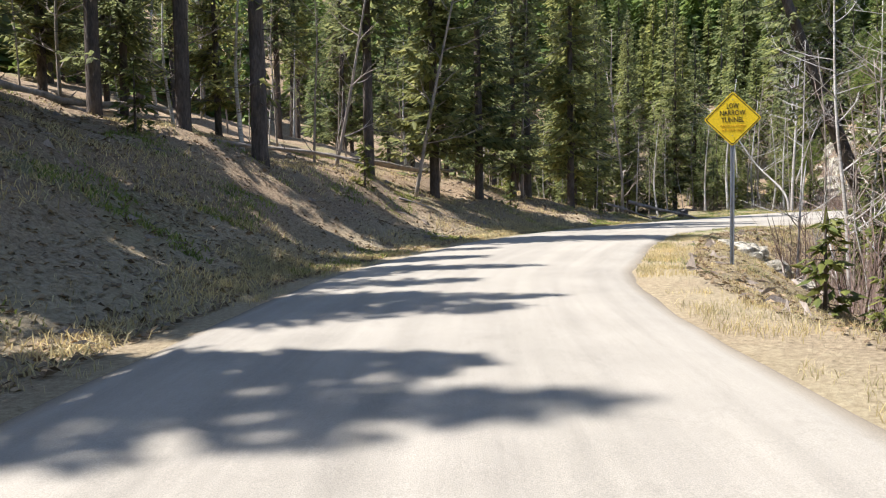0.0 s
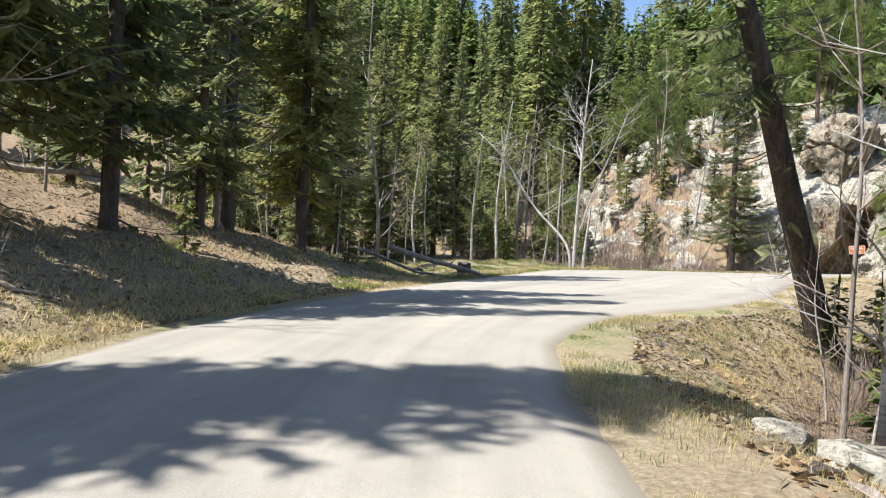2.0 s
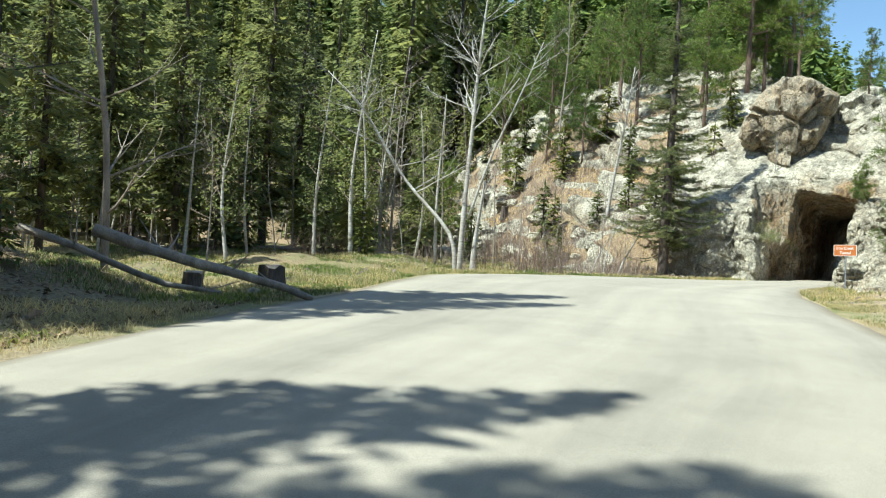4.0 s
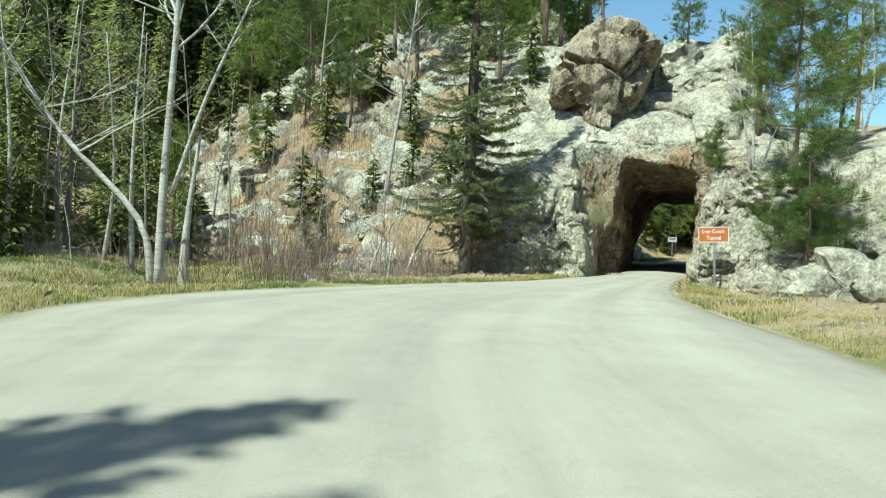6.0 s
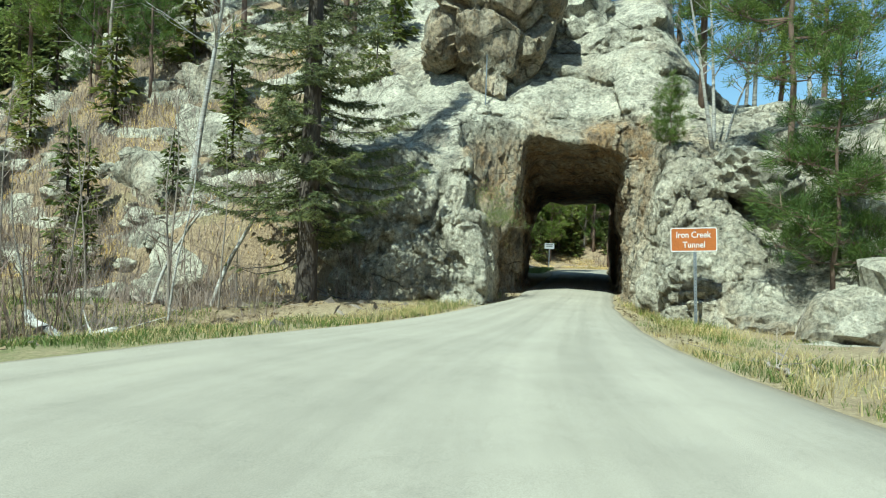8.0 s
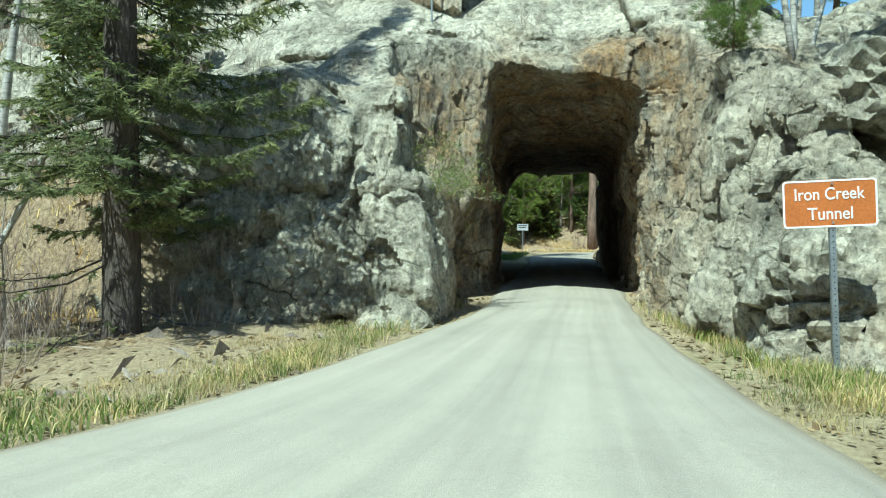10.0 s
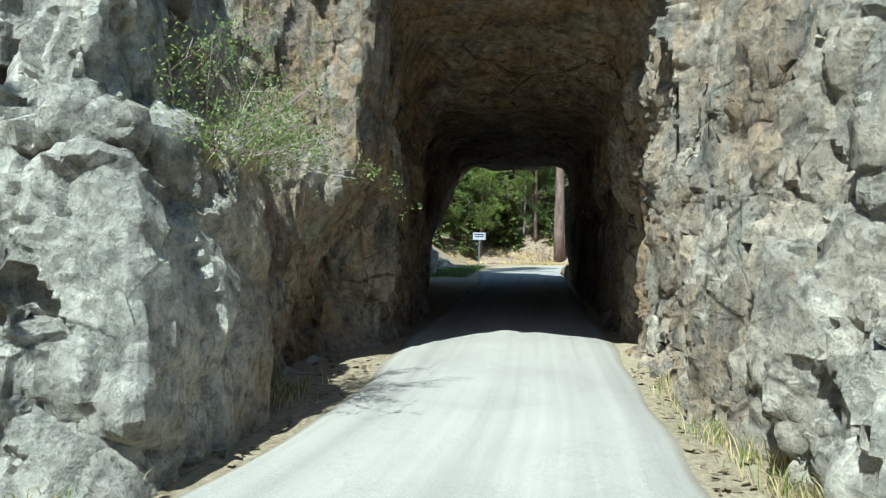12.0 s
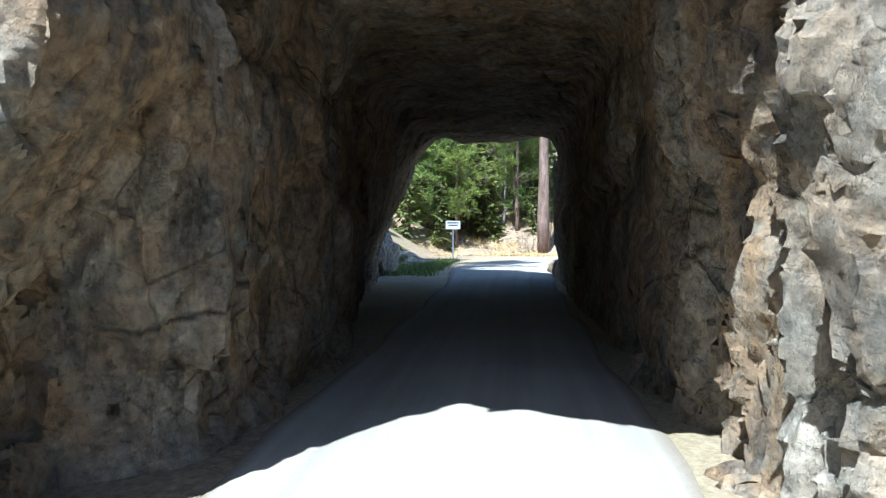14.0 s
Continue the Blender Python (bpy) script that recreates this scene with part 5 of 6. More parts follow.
# ================= boulders, logs, stumps =================
def boulder_mesh(rx, ry, rz, seed, subdiv=4, rough=0.22):
    bm = bmesh.new()
    bmesh.ops.create_icosphere(bm, subdivisions=subdiv, radius=1)
    co = np.array([v.co for v in bm.verts], np.float32)
    big = max(rx, ry, rz)
    box = np.abs(co).max(1, keepdims=True)
    co = co * (0.62 + 0.38 / box)
    p = co * np.array([rx, ry, rz], np.float32) + seed * 7.7
    f1, f2, rid, tl = cells(p[:, 0] / (0.9 * big), p[:, 1] / (0.9 * big), p[:, 2] / (0.6 * big), seed)
    k = 1 + rough * (0.9 * (rid - 0.5) + 1.0 * tl - 0.7 * smooth(0.10, 0.0, f2 - f1)) + 0.10 * fbm(p[:, 0] / big * 1.6, p[:, 1] / big * 1.6, p[:, 2] / big * 1.6, seed, 3) + 0.03 * vnoise(p[:, 0] * 5, p[:, 1] * 5, p[:, 2] * 5, seed)
    if big > 0.5:
        _, _, i1, t1 = cells(p[:, 0] / 0.34, p[:, 1] / 0.34, p[:, 2] / 0.3, seed + 5)
        _, _, i2, t2 = cells(p[:, 0] / 0.14, p[:, 1] / 0.14, p[:, 2] / 0.14, seed + 6)
        k = k + (0.5 if big > 1.5 else 1.0) * (0.06 * (i1 - 0.5) + 0.12 * t1 + 0.025 * (i2 - 0.5) + 0.05 * t2) / big
    co = co * k[:, None] * np.array([rx, ry, rz])
    for v, c in zip(bm.verts, co):
        v.co = c
    me = bpy.data.meshes.new("boulder")
    bm.to_mesh(me)
    bm.free()
    me.materials.append(M_ROCK)
    me.polygons.foreach_set("use_smooth", [True] * len(me.polygons))
    me.set_sharp_from_angle(angle=radians(28))
    return me


def boulder(x, y, z, r, seed, rot=(0, 0, 0), label="pale lichen-covered granite boulder", subdiv=4, rough=0.22, group="boulders"):
    ob = tagged(new("boulder", boulder_mesh(*r, seed, subdiv, rough)), label, "boulder", group)
    ob.matrix_basis = pose(x, y, z, *rot)
    return ob


great = boulder(41.3, 50.2, 8.55, (1.65, 1.7, 2.25), 3, (0, 28, -60), "huge overhanging tawny granite boulder on the ridge", 5, 0.26)
great.data.attributes.new("rust", "FLOAT", "POINT").data.foreach_set("value", [0.6] * len(great.data.vertices))
boulder(44.6, 49.0, 8.9, (1.4, 1.3, 1.2), 9, (0, 0, 40), "rounded grey granite block beside the great boulder", 4)
boulder(43.77, 46.94, 8.0, (0.8, 0.95, 0.62), 4, (10, 5, 30), "loose angular boulder perched above the tunnel", 4)
boulder(35.0, 39.1, 0.5, (1.5, 2.2, 1.25), 5, (0, 5, 15), "big rough granite boulder at the road's edge", 5, 0.3)
boulder(35.85, 42.85, 1.15, (0.72, 0.75, 0.72), 6, (0, 0, 20), "blocky granite boulder behind the name sign", 5, 0.24)
boulder(37.2, 42.2, 3.5, (0.7, 0.8, 0.5), 11, (8, -6, 30), "dark rounded granite block hanging over the verge", 4, 0.24)
boulder(45.4, 40.6, 5.2, (2.0, 2.6, 1.0), 12, (0, 6, 10), "broad layered granite block on the ridge top", 4, 0.3)
boulder(43.0, 40.2, 4.0, (1.6, 2.2, 0.9), 13, (4, 4, 50), "broad layered granite block on the ridge top", 4, 0.3)
boulder(*from_sn(71.6, 35.2), 1.3, (1.6, 1.1, 1.4), 14, (0, 0, 25), "grey granite block beside the far mouth", 4, 0.28)
boulder(35.5, 41.5, 0.72, (0.6, 0.75, 0.3), 7, (5, 0, 60), "low flat slab of granite in the verge", 3)
for k, (x, y, r) in enumerate(((7.5, 18.5, 0.42), (7.95, 18.0, 0.34), (8.2, 17.2, 0.30), (7.2, 19.2, 0.2), (13.8, 42.6, 0.16), (12.2, 39.3, 0.12))):
    boulder(x, y, gz(x, y) + 0.1 * r, (r * 1.2, r, r * 0.75), 20 + k, (0, 0, k * 47), "small weathered stone in the roadside grass", 3, 0.3, "roadside stones")
# fallen blocks over the rocky slope
for k in range(46):
    y = rng.uniform(52.5, 72)
    x = 33.4 + rng.uniform(-2.2, 3.6) + (0.9 if y < 52 else 0)
    r = rng.uniform(0.18, 0.55)
    boulder(x, y, rock_top(x, y) + 0.1 * r, (r * rng.uniform(0.9, 1.4), r, r * rng.uniform(0.6, 0.9)), 40 + k, (rng.uniform(-15, 15), rng.uniform(-15, 15), rng.uniform(0, 360)), "fallen granite block on the scree slope", 3, 0.3, "scree blocks")


def log(p0, p1, r, label="fallen grey log lying on the ground", mat=None, bend=0.06, snags=4, seed=0):
    rnd = random.Random(seed + int(p0[0] * 100))
    a, b = Vector((p0[0], p0[1], 0)), Vector((p1[0], p1[1], 0))
    n = 7
    pts = []
    for i in range(n + 1):
        p = a.lerp(b, i / n)
        lift_ = p0[2] + (p1[2] - p0[2]) * i / n
        pts.append(Vector((p.x + rnd.gauss(0, bend), p.y + rnd.gauss(0, bend), rock_top(p.x, p.y) + r * 0.6 + lift_)))
    acc = Acc()
    acc.tube(pts, [r * (1 - 0.45 * i / n) for i in range(n + 1)], 8)
    root = empty("fallen_log", label, "log", "fallen logs")
    part("trunk", acc.mesh("trunk", mat or M_DEADWOOD, True), root)
    for _ in range(snags):
        s_ = Acc()
        i = rnd.randint(2, n - 1)
        d = Vector((rnd.gauss(0, 1), rnd.gauss(0, 1), rnd.uniform(0.2, 1))).normalized()
        s_.tube([pts[i], pts[i] + d * rnd.uniform(0.2, 0.6), pts[i] + d * rnd.uniform(0.6, 1.0) + Vector((0, 0, 0.1))], [r * 0.25, r * 0.15, 0.004], 4)
        part("snag", s_.mesh("snag", mat or M_DEADWOOD), root)
    return root


log((29.2, 53.0, 0), (27.6, 48.3, 0.05), 0.09, "bleached fallen birch log beside the road", M_BIRCH, snags=5)
for p0, p1, r in (((15.0, 60.5, 0), (20.5, 59.2, 0.1), 0.13), ((20.0, 60.8, 0), (24.5, 58.4, 0), 0.11), ((12.0, 58.2, 0.2), (16.6, 61.5, 0), 0.12), ((24.0, 59.6, 0), (28.2, 60.2, 0), 0.1), ((9.8, 39.2, 0.9), (12.9, 38.2, 0), 0.10), ((8.6, 40.5, 0.5), (11.8, 39.4, 0.0), 0.07), ((-8.5, 22.8, 0.2), (-2.4, 25.2, 0.5), 0.08), ((-14.0, 22.0, 0), (-9.0, 26.5, 0.4), 0.14), ((-16.0, 25.0, 0.2), (-10.0, 23.5, 0), 0.12), ((-3.0, 33.0, 0.1), (1.2, 36.5, 0.3), 0.11), ((-6.0, 30.0, 0), (-1.0, 33.5, 0.3), 0.1), ((31.0, 41.2, 0), (30.0, 40.6, 0.02), 0.035), ((8.3, 16.4, 0), (7.4, 17.4, 0.02), 0.08), ((-0.5, 21.8, 0.0), (0.1, 22.7, 0.0), 0.05), ((-1.5, 25.2, 0.0), (1.2, 26.0, 0.0), 0.04)):
    log(p0, p1, r)


def stump(x, y, r, h, label, seed):
    rnd = random.Random(seed)
    a, n = Acc(), 12
    rings = []
    for z, k in ((-0.1, 1.35), (0.08, 1.08), (h * 0.6, 0.97), (h, 0.93)):
        rings.append([(math.cos(6.283 * i / n) * r * k * (1 + 0.12 * math.sin(i * 2.3 + seed)), math.sin(6.283 * i / n) * r * k * (1 + 0.12 * math.sin(i * 2.3 + seed)), z + (rnd.uniform(-0.04, 0.05) if z == h else 0)) for i in range(n)])
    for ring in rings:
        a.v += ring
    for k in range(3):
        for i in range(n):
            j = (i + 1) % n
            a.f.append((k * n + i, k * n + j, k * n + n + j, k * n + n + i))
    root = empty("tree_stump", label, "stump", "stumps")
    part("bark", a.mesh("bark", M_BARK), root)
    c = Acc()
    c.v = [(x_ * 0.97, y_ * 0.97, z_ + 0.004) for x_, y_, z_ in rings[-1]]
    c.f = [tuple(range(n))]
    part("cut_face", c.mesh("cut_face", M_DEADWOOD), root, "grey weathered cut face")
    root.matrix_basis = pose(x, y, gz(x, y))


stump(12.75, 40.1, 0.24, 0.42, "dark weathered tree stump in the dry grass", 1)
stump(12.0, 43.2, 0.2, 0.35, "dark low tree stump at the meadow's edge", 2)
stump(35.5, 65.6, 0.22, 0.8, "broken brown stump on the rocky slope", 3)
stump(26.6, 59.3, 0.18, 0.6, "splintered grey stump at the wood's edge", 4)

# ================= birches, saplings, shrubs =================
V = Vector
birch = make_tree("birch_clump", broadleaf_meshes([
    ([(0, 0, -0.2), (0.05, 0, 2.5), (0.25, 0.05, 6), (0.3, -0.1, 9), (0.7, 0.1, 12)], 0.12),
    ([(-0.1, 0.1, -0.1), (-0.35, 0.38, 1.6), (-1.7, 1.9, 3.7), (-3.0, 3.3, 6.4), (-4.2, 4.5, 8.0)], 0.10),
    ([(0.2, -0.1, 2.2), (0.75, -0.6, 4.6), (1.5, -1.2, 7.0), (2.2, -1.6, 9.2)], 0.06)], 61, M_BIRCH, 2, 0.42), "bare white birch clump with one leaning trunk", "tree")
stand([birch], 0, 23.9, 51.7)
stub = make_tree("dead_birch", broadleaf_meshes([([(0, 0, -0.2), (0.05, 0, 1.5), (0.22, -0.2, 3.9)], 0.15)], 62, M_BIRCH, -1), "broken white birch snag without branches", "tree")
stand([stub], 0, 24.7, 52.0)
b2 = make_tree("birch_tree", broadleaf_meshes([([(0, 0, -0.2), (0.2, -0.2, 2.2), (0.45, -0.5, 5), (0.6, -0.8, 8)], 0.10)], 63, M_BIRCH, 1, 0.55), "slim pale birch on the rocky slope", "tree", "birches")
stand([b2], 0, 35.65, 56.5, z=rock_top(35.65, 56.5))
b3 = make_tree("birch_tree", broadleaf_meshes([([(0, 0, -0.2), (0.1, -0.1, 1.6), (0.25, -0.35, 3.4), (0.7, -0.9, 5.2)], 0.08)], 64, M_BIRCH, 0, 0.6), "crooked white birch at the foot of the slope", "tree", "birches")
stand([b3], 0, 33.6, 65.8)
b4 = make_tree("dead_birch", broadleaf_meshes([([(0, 0, -0.2), (0.3, -0.2, 0.9), (0.62, -0.6, 1.9), (0.72, -1.2, 2.75), (1.15, -1.9, 3.15)], 0.055)], 65, M_BIRCH, 0, 0.6), "bent dead birch stem beside the road", "tree", "birches")
stand([b4], 0, 32.35, 51.96)
stand([b4], 0, 31.5, 52.7, rz=25, k=0.8)
bR = make_tree("birch_tree", broadleaf_meshes([([(0, 0, -0.3), (0.08, 0.05, 2), (0.25, 0.2, 4.5), (0.3, 0.2, 8)], 0.055), ([(0.1, 0, -0.2), (0.5, -0.2, 1.2), (1.0, -0.5, 2.2)], 0.035)], 66, M_BIRCH, 2, 0.3), "thin white birch with bare twigs beside the gully", "tree", "birches")
stand([bR], 0, 9.5, 20.2, k=0.8)
stand([bR], 0, 9.0, 16.6, rz=120, k=1.1)
stand([bR], 0, 9.6, 15.2, rz=200, k=0.9)
stand([bR], 0, 11.5, 20.5, rz=270, k=1.0)
bT = make_tree("birch_clump", broadleaf_meshes([([(0, 0, -0.2), (-0.3, 0.3, 2), (-0.6, 0.7, 4.5)], 0.05), ([(0.1, 0, -0.2), (0.1, 0.1, 2), (0.1, 0.3, 5)], 0.05), ([(0.2, -0.1, -0.2), (0.6, -0.4, 1.2), (1.1, -0.9, 2.6)], 0.04)], 67, M_BIRCH, 1, 0.4), "white multi-stemmed birch on top of the rock", "tree", "birches")
stand([bT], 0, 38.7, 43.3, z=rock_top(38.7, 43.3))
saplings = [make_tree("sapling", broadleaf_meshes([([(0, 0, -0.2), (sx * 0.1, 0.05, h * 0.3), (sx * 0.3, 0.1, h * 0.65), (sx * 0.4, -0.1, h)], 0.012 + 0.005 * h)], sd, mt, 1, 0.3, M_TWIG), "thin bare sapling with grey twigs", "sapling", "bare saplings")
            for h, sx, sd, mt in ((5.5, 1, 71, M_DEADWOOD), (4.2, -1.4, 72, M_BIRCH), (6.5, 0.6, 73, M_DEADWOOD))]
def aspen_meshes(h, seed):
    """A slim pale aspen with a haze of unfolding leaves."""
    rnd = random.Random(seed)
    trunk, boughs, leafy, tips_ = Acc(), Acc(), Acc(), []
    ax = spline([(0, 0, -0.2), (rnd.gauss(0, 0.15), rnd.gauss(0, 0.15), h * 0.4), (rnd.gauss(0, 0.3), rnd.gauss(0, 0.3), h)], 5)
    trunk.tube(ax, [0.012 * h * (1 - 0.85 * i / (len(ax) - 1)) for i in range(len(ax))], 7)
    for _ in range(26):
        t = rnd.uniform(0.25, 0.98) * (len(ax) - 1)
        a = rnd.uniform(0, 6.283)
        fork(boughs, ax[int(t)].lerp(ax[int(t) + 1], t % 1), Vector((math.cos(a), math.sin(a), rnd.uniform(0.3, 1.0))), rnd.uniform(0.5, 1.3), 0.012, 1, rnd, 0.5, 0.15, 3, tips_)
    for p in tips_:
        for _ in range(2):
            c = p + Vector((rnd.gauss(0, 0.12), rnd.gauss(0, 0.12), rnd.gauss(0, 0.12)))
            d = Vector((rnd.gauss(0, 1), rnd.gauss(0, 1), rnd.gauss(0, 1))).normalized() * 0.045
            e = d.orthogonal().normalized() * 0.035
            leafy.face(c - d, c + e, c + d, c - e)
    return trunk.mesh("trunk", M_BIRCH, True), boughs.mesh("branchwork", M_TWIG), leafy.mesh("leafage", M_ASPEN)


aspens = [make_tree("aspen_tree", aspen_meshes(h, sd), "slim pale aspen with yellow-green unfolding leaves", "tree", "aspens") for h, sd in ((8.5, 75), (6.5, 76))]
for x, y in scatter(13, 5, 27, 54, 66, 1.6, lambda x, y: y > 54 + 0.2 * abs(x - 16)):
    stand(aspens, rng.randint(0, 1), x, y, rz=rng.uniform(0, 360), k=rng.uniform(0.8, 1.2))
for x, y in scatter(12, 9, 20, 12, 25, 1.2, lambda x, y: off_road(x, y, 3.6)):
    stand(aspens, rng.randint(0, 1), x, y, rz=rng.uniform(0, 360), k=rng.uniform(0.7, 1.1))
for x, y in scatter(10, -20, 5, 24, 50, 1.5, lambda x, y: off_road(x, y, 8)):
    stand(aspens, rng.randint(0, 1), x, y, rz=rng.uniform(0, 360), k=rng.uniform(0.8, 1.2))
for x, y in scatter(8, 40, 47, 36, 46, 1.0, lambda x, y: to_sn(x, y)[1] < 28):
    stand(aspens, rng.randint(0, 1), x, y, rz=rng.uniform(0, 360), k=rng.uniform(0.5, 0.8), z=rock_top(x, y))
dead_pole = [make_tree("dead_tree", broadleaf_meshes([([(0, 0, -0.2), (0.2, 0, 3), (0.1, 0.2, 7), (0.5, 0.3, 11)], 0.085)], 74, M_DEADWOOD, 1, 0.15), "dead grey standing tree with broken branches", "tree", "dead trees")]
for x, y, lx, ly in ((3.9, 37.0, 0, 0), (-3.6, 25.6, 6, 14), (-1.0, 27.6, 3, 10), (-8.0, 24.0, 0, 3), (10.2, 42.8, 2, -6), (-13, 26, 0, 2), (38.8, 64.6, 0, 0)):
    stand(dead_pole, 0, x, y, rz=x * 70, k=rng.uniform(0.75, 1.0), lean=(lx, ly), z=rock_top(x, y))
for x, y in scatter(26, 7, 30, 54, 66, 0.9, lambda x, y: y > 53.5 + 0.2 * abs(x - 16)):
    stand(saplings, rng.randint(0, 2), x, y, rz=rng.uniform(0, 360), k=rng.uniform(0.7, 1.2))
for x, y in scatter(30, 4, 31, 57, 74, 1.2, lambda x, y: y > 57 + 0.2 * abs(x - 16)):
    stand(saplings, rng.randint(0, 2), x, y, rz=rng.uniform(0, 360), k=rng.uniform(1.2, 2.0))
for x, y in scatter(22, 7.5, 17, 12, 27, 0.8, lambda x, y: off_road(x, y, 3.0)):
    stand(saplings, rng.randint(0, 2), x, y, rz=rng.uniform(0, 360), k=rng.uniform(0.6, 1.1))
for x, y in scatter(16, -16, 4, 22, 42, 1.2, lambda x, y: off_road(x, y, 7)):
    stand(saplings, rng.randint(0, 2), x, y, rz=rng.uniform(0, 360), k=rng.uniform(0.7, 1.2))
for x, y in scatter(12, 28.5, 33.5, 49.5, 62, 0.8, lambda x, y: True):
    stand(saplings, rng.randint(0, 2), x, y, rz=rng.uniform(0, 360), k=rng.uniform(0.5, 0.8), z=rock_top(x, y))
shrubs = [make_tree("shrub", [shrub_mesh(sd, h, r, n, mt)], lb, "shrub", gr) for sd, h, r, n, mt, lb, gr in (
    (81, 1.3, 0.7, 16, M_TWIG, "leafless brown shrub of thin upright stems", "bare shrubs"), (82, 1.7, 0.8, 18, M_REDTWIG, "leafless reddish shrub of thin upright stems", "bare shrubs"), (83, 0.8, 0.6, 14, M_TWIG, "low tangle of bare brown twigs", "bare shrubs"))]
for x, y in scatter(64, 7.0, 17, 13, 27.5, 0.5, lambda x, y: off_road(x, y, 3.4)):
    stand(shrubs, rng.choice((0, 1, 1, 2)), x, y, rz=rng.uniform(0, 360), k=rng.uniform(0.8, 1.5))
for x, y in scatter(46, 22, 34.5, 48.2, 62, 0.55, lambda x, y: off_road(x, y, 1.6) and x > 22 + 0.4 * abs(y - 52) and not (x > 29.5 and y < 51.6)):
    stand(shrubs, rng.choice((0, 0, 1, 2)), x, y, rz=rng.uniform(0, 360), k=rng.uniform(0.6, 1.25), z=rock_top(x, y))
for x, y in scatter(22, 8, 24, 55.5, 63, 0.8, lambda x, y: True):
    stand(shrubs, rng.choice((0, 1, 2)), x, y, rz=rng.uniform(0, 360), k=rng.uniform(0.6, 1.2))
for x, y in ((36.6, 41.4), (36.2, 41.0), (37.4, 42.0), (37.9, 49.0), (38.3, 49.3), (36.9, 49.4), (40.5, 47.9), (38.2, 44.9)):
    stand(shrubs, rng.choice((0, 2)), x, y, rz=rng.uniform(0, 360), k=rng.uniform(0.35, 0.7), z=rock_top(x, y))
for x, y, which, sc in ((6.8, 13.4, 1, 0.95), (7.4, 12.6, 1, 0.7), (10.5, 18.0, 0, 0.9), (12.2, 22.0, 0, 1.0), (32.7, 56.6, 0, 0.62), (31.5, 56.0, 1, 0.9), (37.8, 63.0, 0, 1.2), (37.2, 67.0, 0, 1.1), (34.6, 59.5, 0, 0.8), (28.0, 57.5, 0, 1.0), (36.3, 52.6, 0, 0.75), (35.6, 53.0, 0, 0.8), (-2.5, 24.4, 1, 0.8), (-7.5, 18.6, 1, 0.9), (-10.5, 17.0, 1, 1.0), (3.0, 33.6, 1, 0.7), (22.0, 57.0, 0, 0.9), (8.4, 39.8, 1, 0.6), (38.4, 58.0, 0, 1.0), (40.0, 53.5, 1, 0.9)):
    stand(young, which, x, y, rz=x * 90, k=sc, z=rock_top(x, y))

for x, y in scatter(40, 33.6, 42, 52, 76, 0.7, lambda x, y: True):
    stand(shrubs, rng.choice((0, 0, 2)), x, y, rz=rng.uniform(0, 360), k=rng.uniform(0.5, 1.0), z=rock_top(x, y))
for x, y in scatter(16, 33.6, 42, 53, 78, 1.2, lambda x, y: True):
    stand((young[0], pines[2]), rng.randint(0, 1), x, y, rz=x * 90, k=rng.uniform(0.5, 1.3), z=rock_top(x, y))
# green bush on the ledge by the mouth
bush_acc, tips, brnd = Acc(), [], random.Random(91)
for _ in range(46):
    a = brnd.uniform(0, 6.283)
    fork(bush_acc, V((brnd.gauss(0, 0.10), brnd.gauss(0, 0.10), 0)), V((math.cos(a) * 0.8 + 0.25, math.sin(a) * 0.8 - 0.75, brnd.uniform(-0.1, 0.8))), brnd.uniform(0.45, 0.95), 0.007, 1, brnd, 0.4, 0.05, 3, tips)
leaves = Acc()
for p in tips:
    for _ in range(9):
        d = V((brnd.gauss(0, 1), brnd.gauss(0, 1), brnd.gauss(0.3, 1))).normalized() * brnd.uniform(0.018, 0.04)
        p = p + V((brnd.gauss(0, 0.03), brnd.gauss(0, 0.03), brnd.gauss(0, 0.03)))
        sd = d.cross(V((brnd.gauss(0, 1), brnd.gauss(0, 1), 1))).normalized() * 0.007
        leaves.face(p, p + d * 0.5 + sd, p + d, p + d * 0.5 - sd)
bush = make_tree("bush", [bush_acc.mesh("brush", M_TWIG), leaves.mesh("leaves", M_BUD)], "pale green leafing bush hanging from the rock ledge", "bush")
straws = Acc()
for _ in range(420):
    a = brnd.uniform(0, 6.283)
    p = V((brnd.gauss(-0.15, 0.22), brnd.gauss(0.1, 0.22), -0.1))
    q = p + V((math.cos(a) * 0.12 + 0.05, math.sin(a) * 0.12 - 0.1, brnd.uniform(0.12, 0.3)))
    sd = V((brnd.gauss(0, 1), brnd.gauss(0, 1), 0)).normalized() * 0.004
    straws.face(p - sd, p + sd, q)
    straws.face(q - sd * 0.5, q + sd * 0.5, q + V((0.05, -0.09, -0.06)))
part("dry_tuft", straws.mesh("dry_tuft", M_STRAW), bush, "straw-coloured dry grass at its foot")["kind"] = "stuff"
bush.matrix_basis = pose(37.0, 48.05, 2.55)


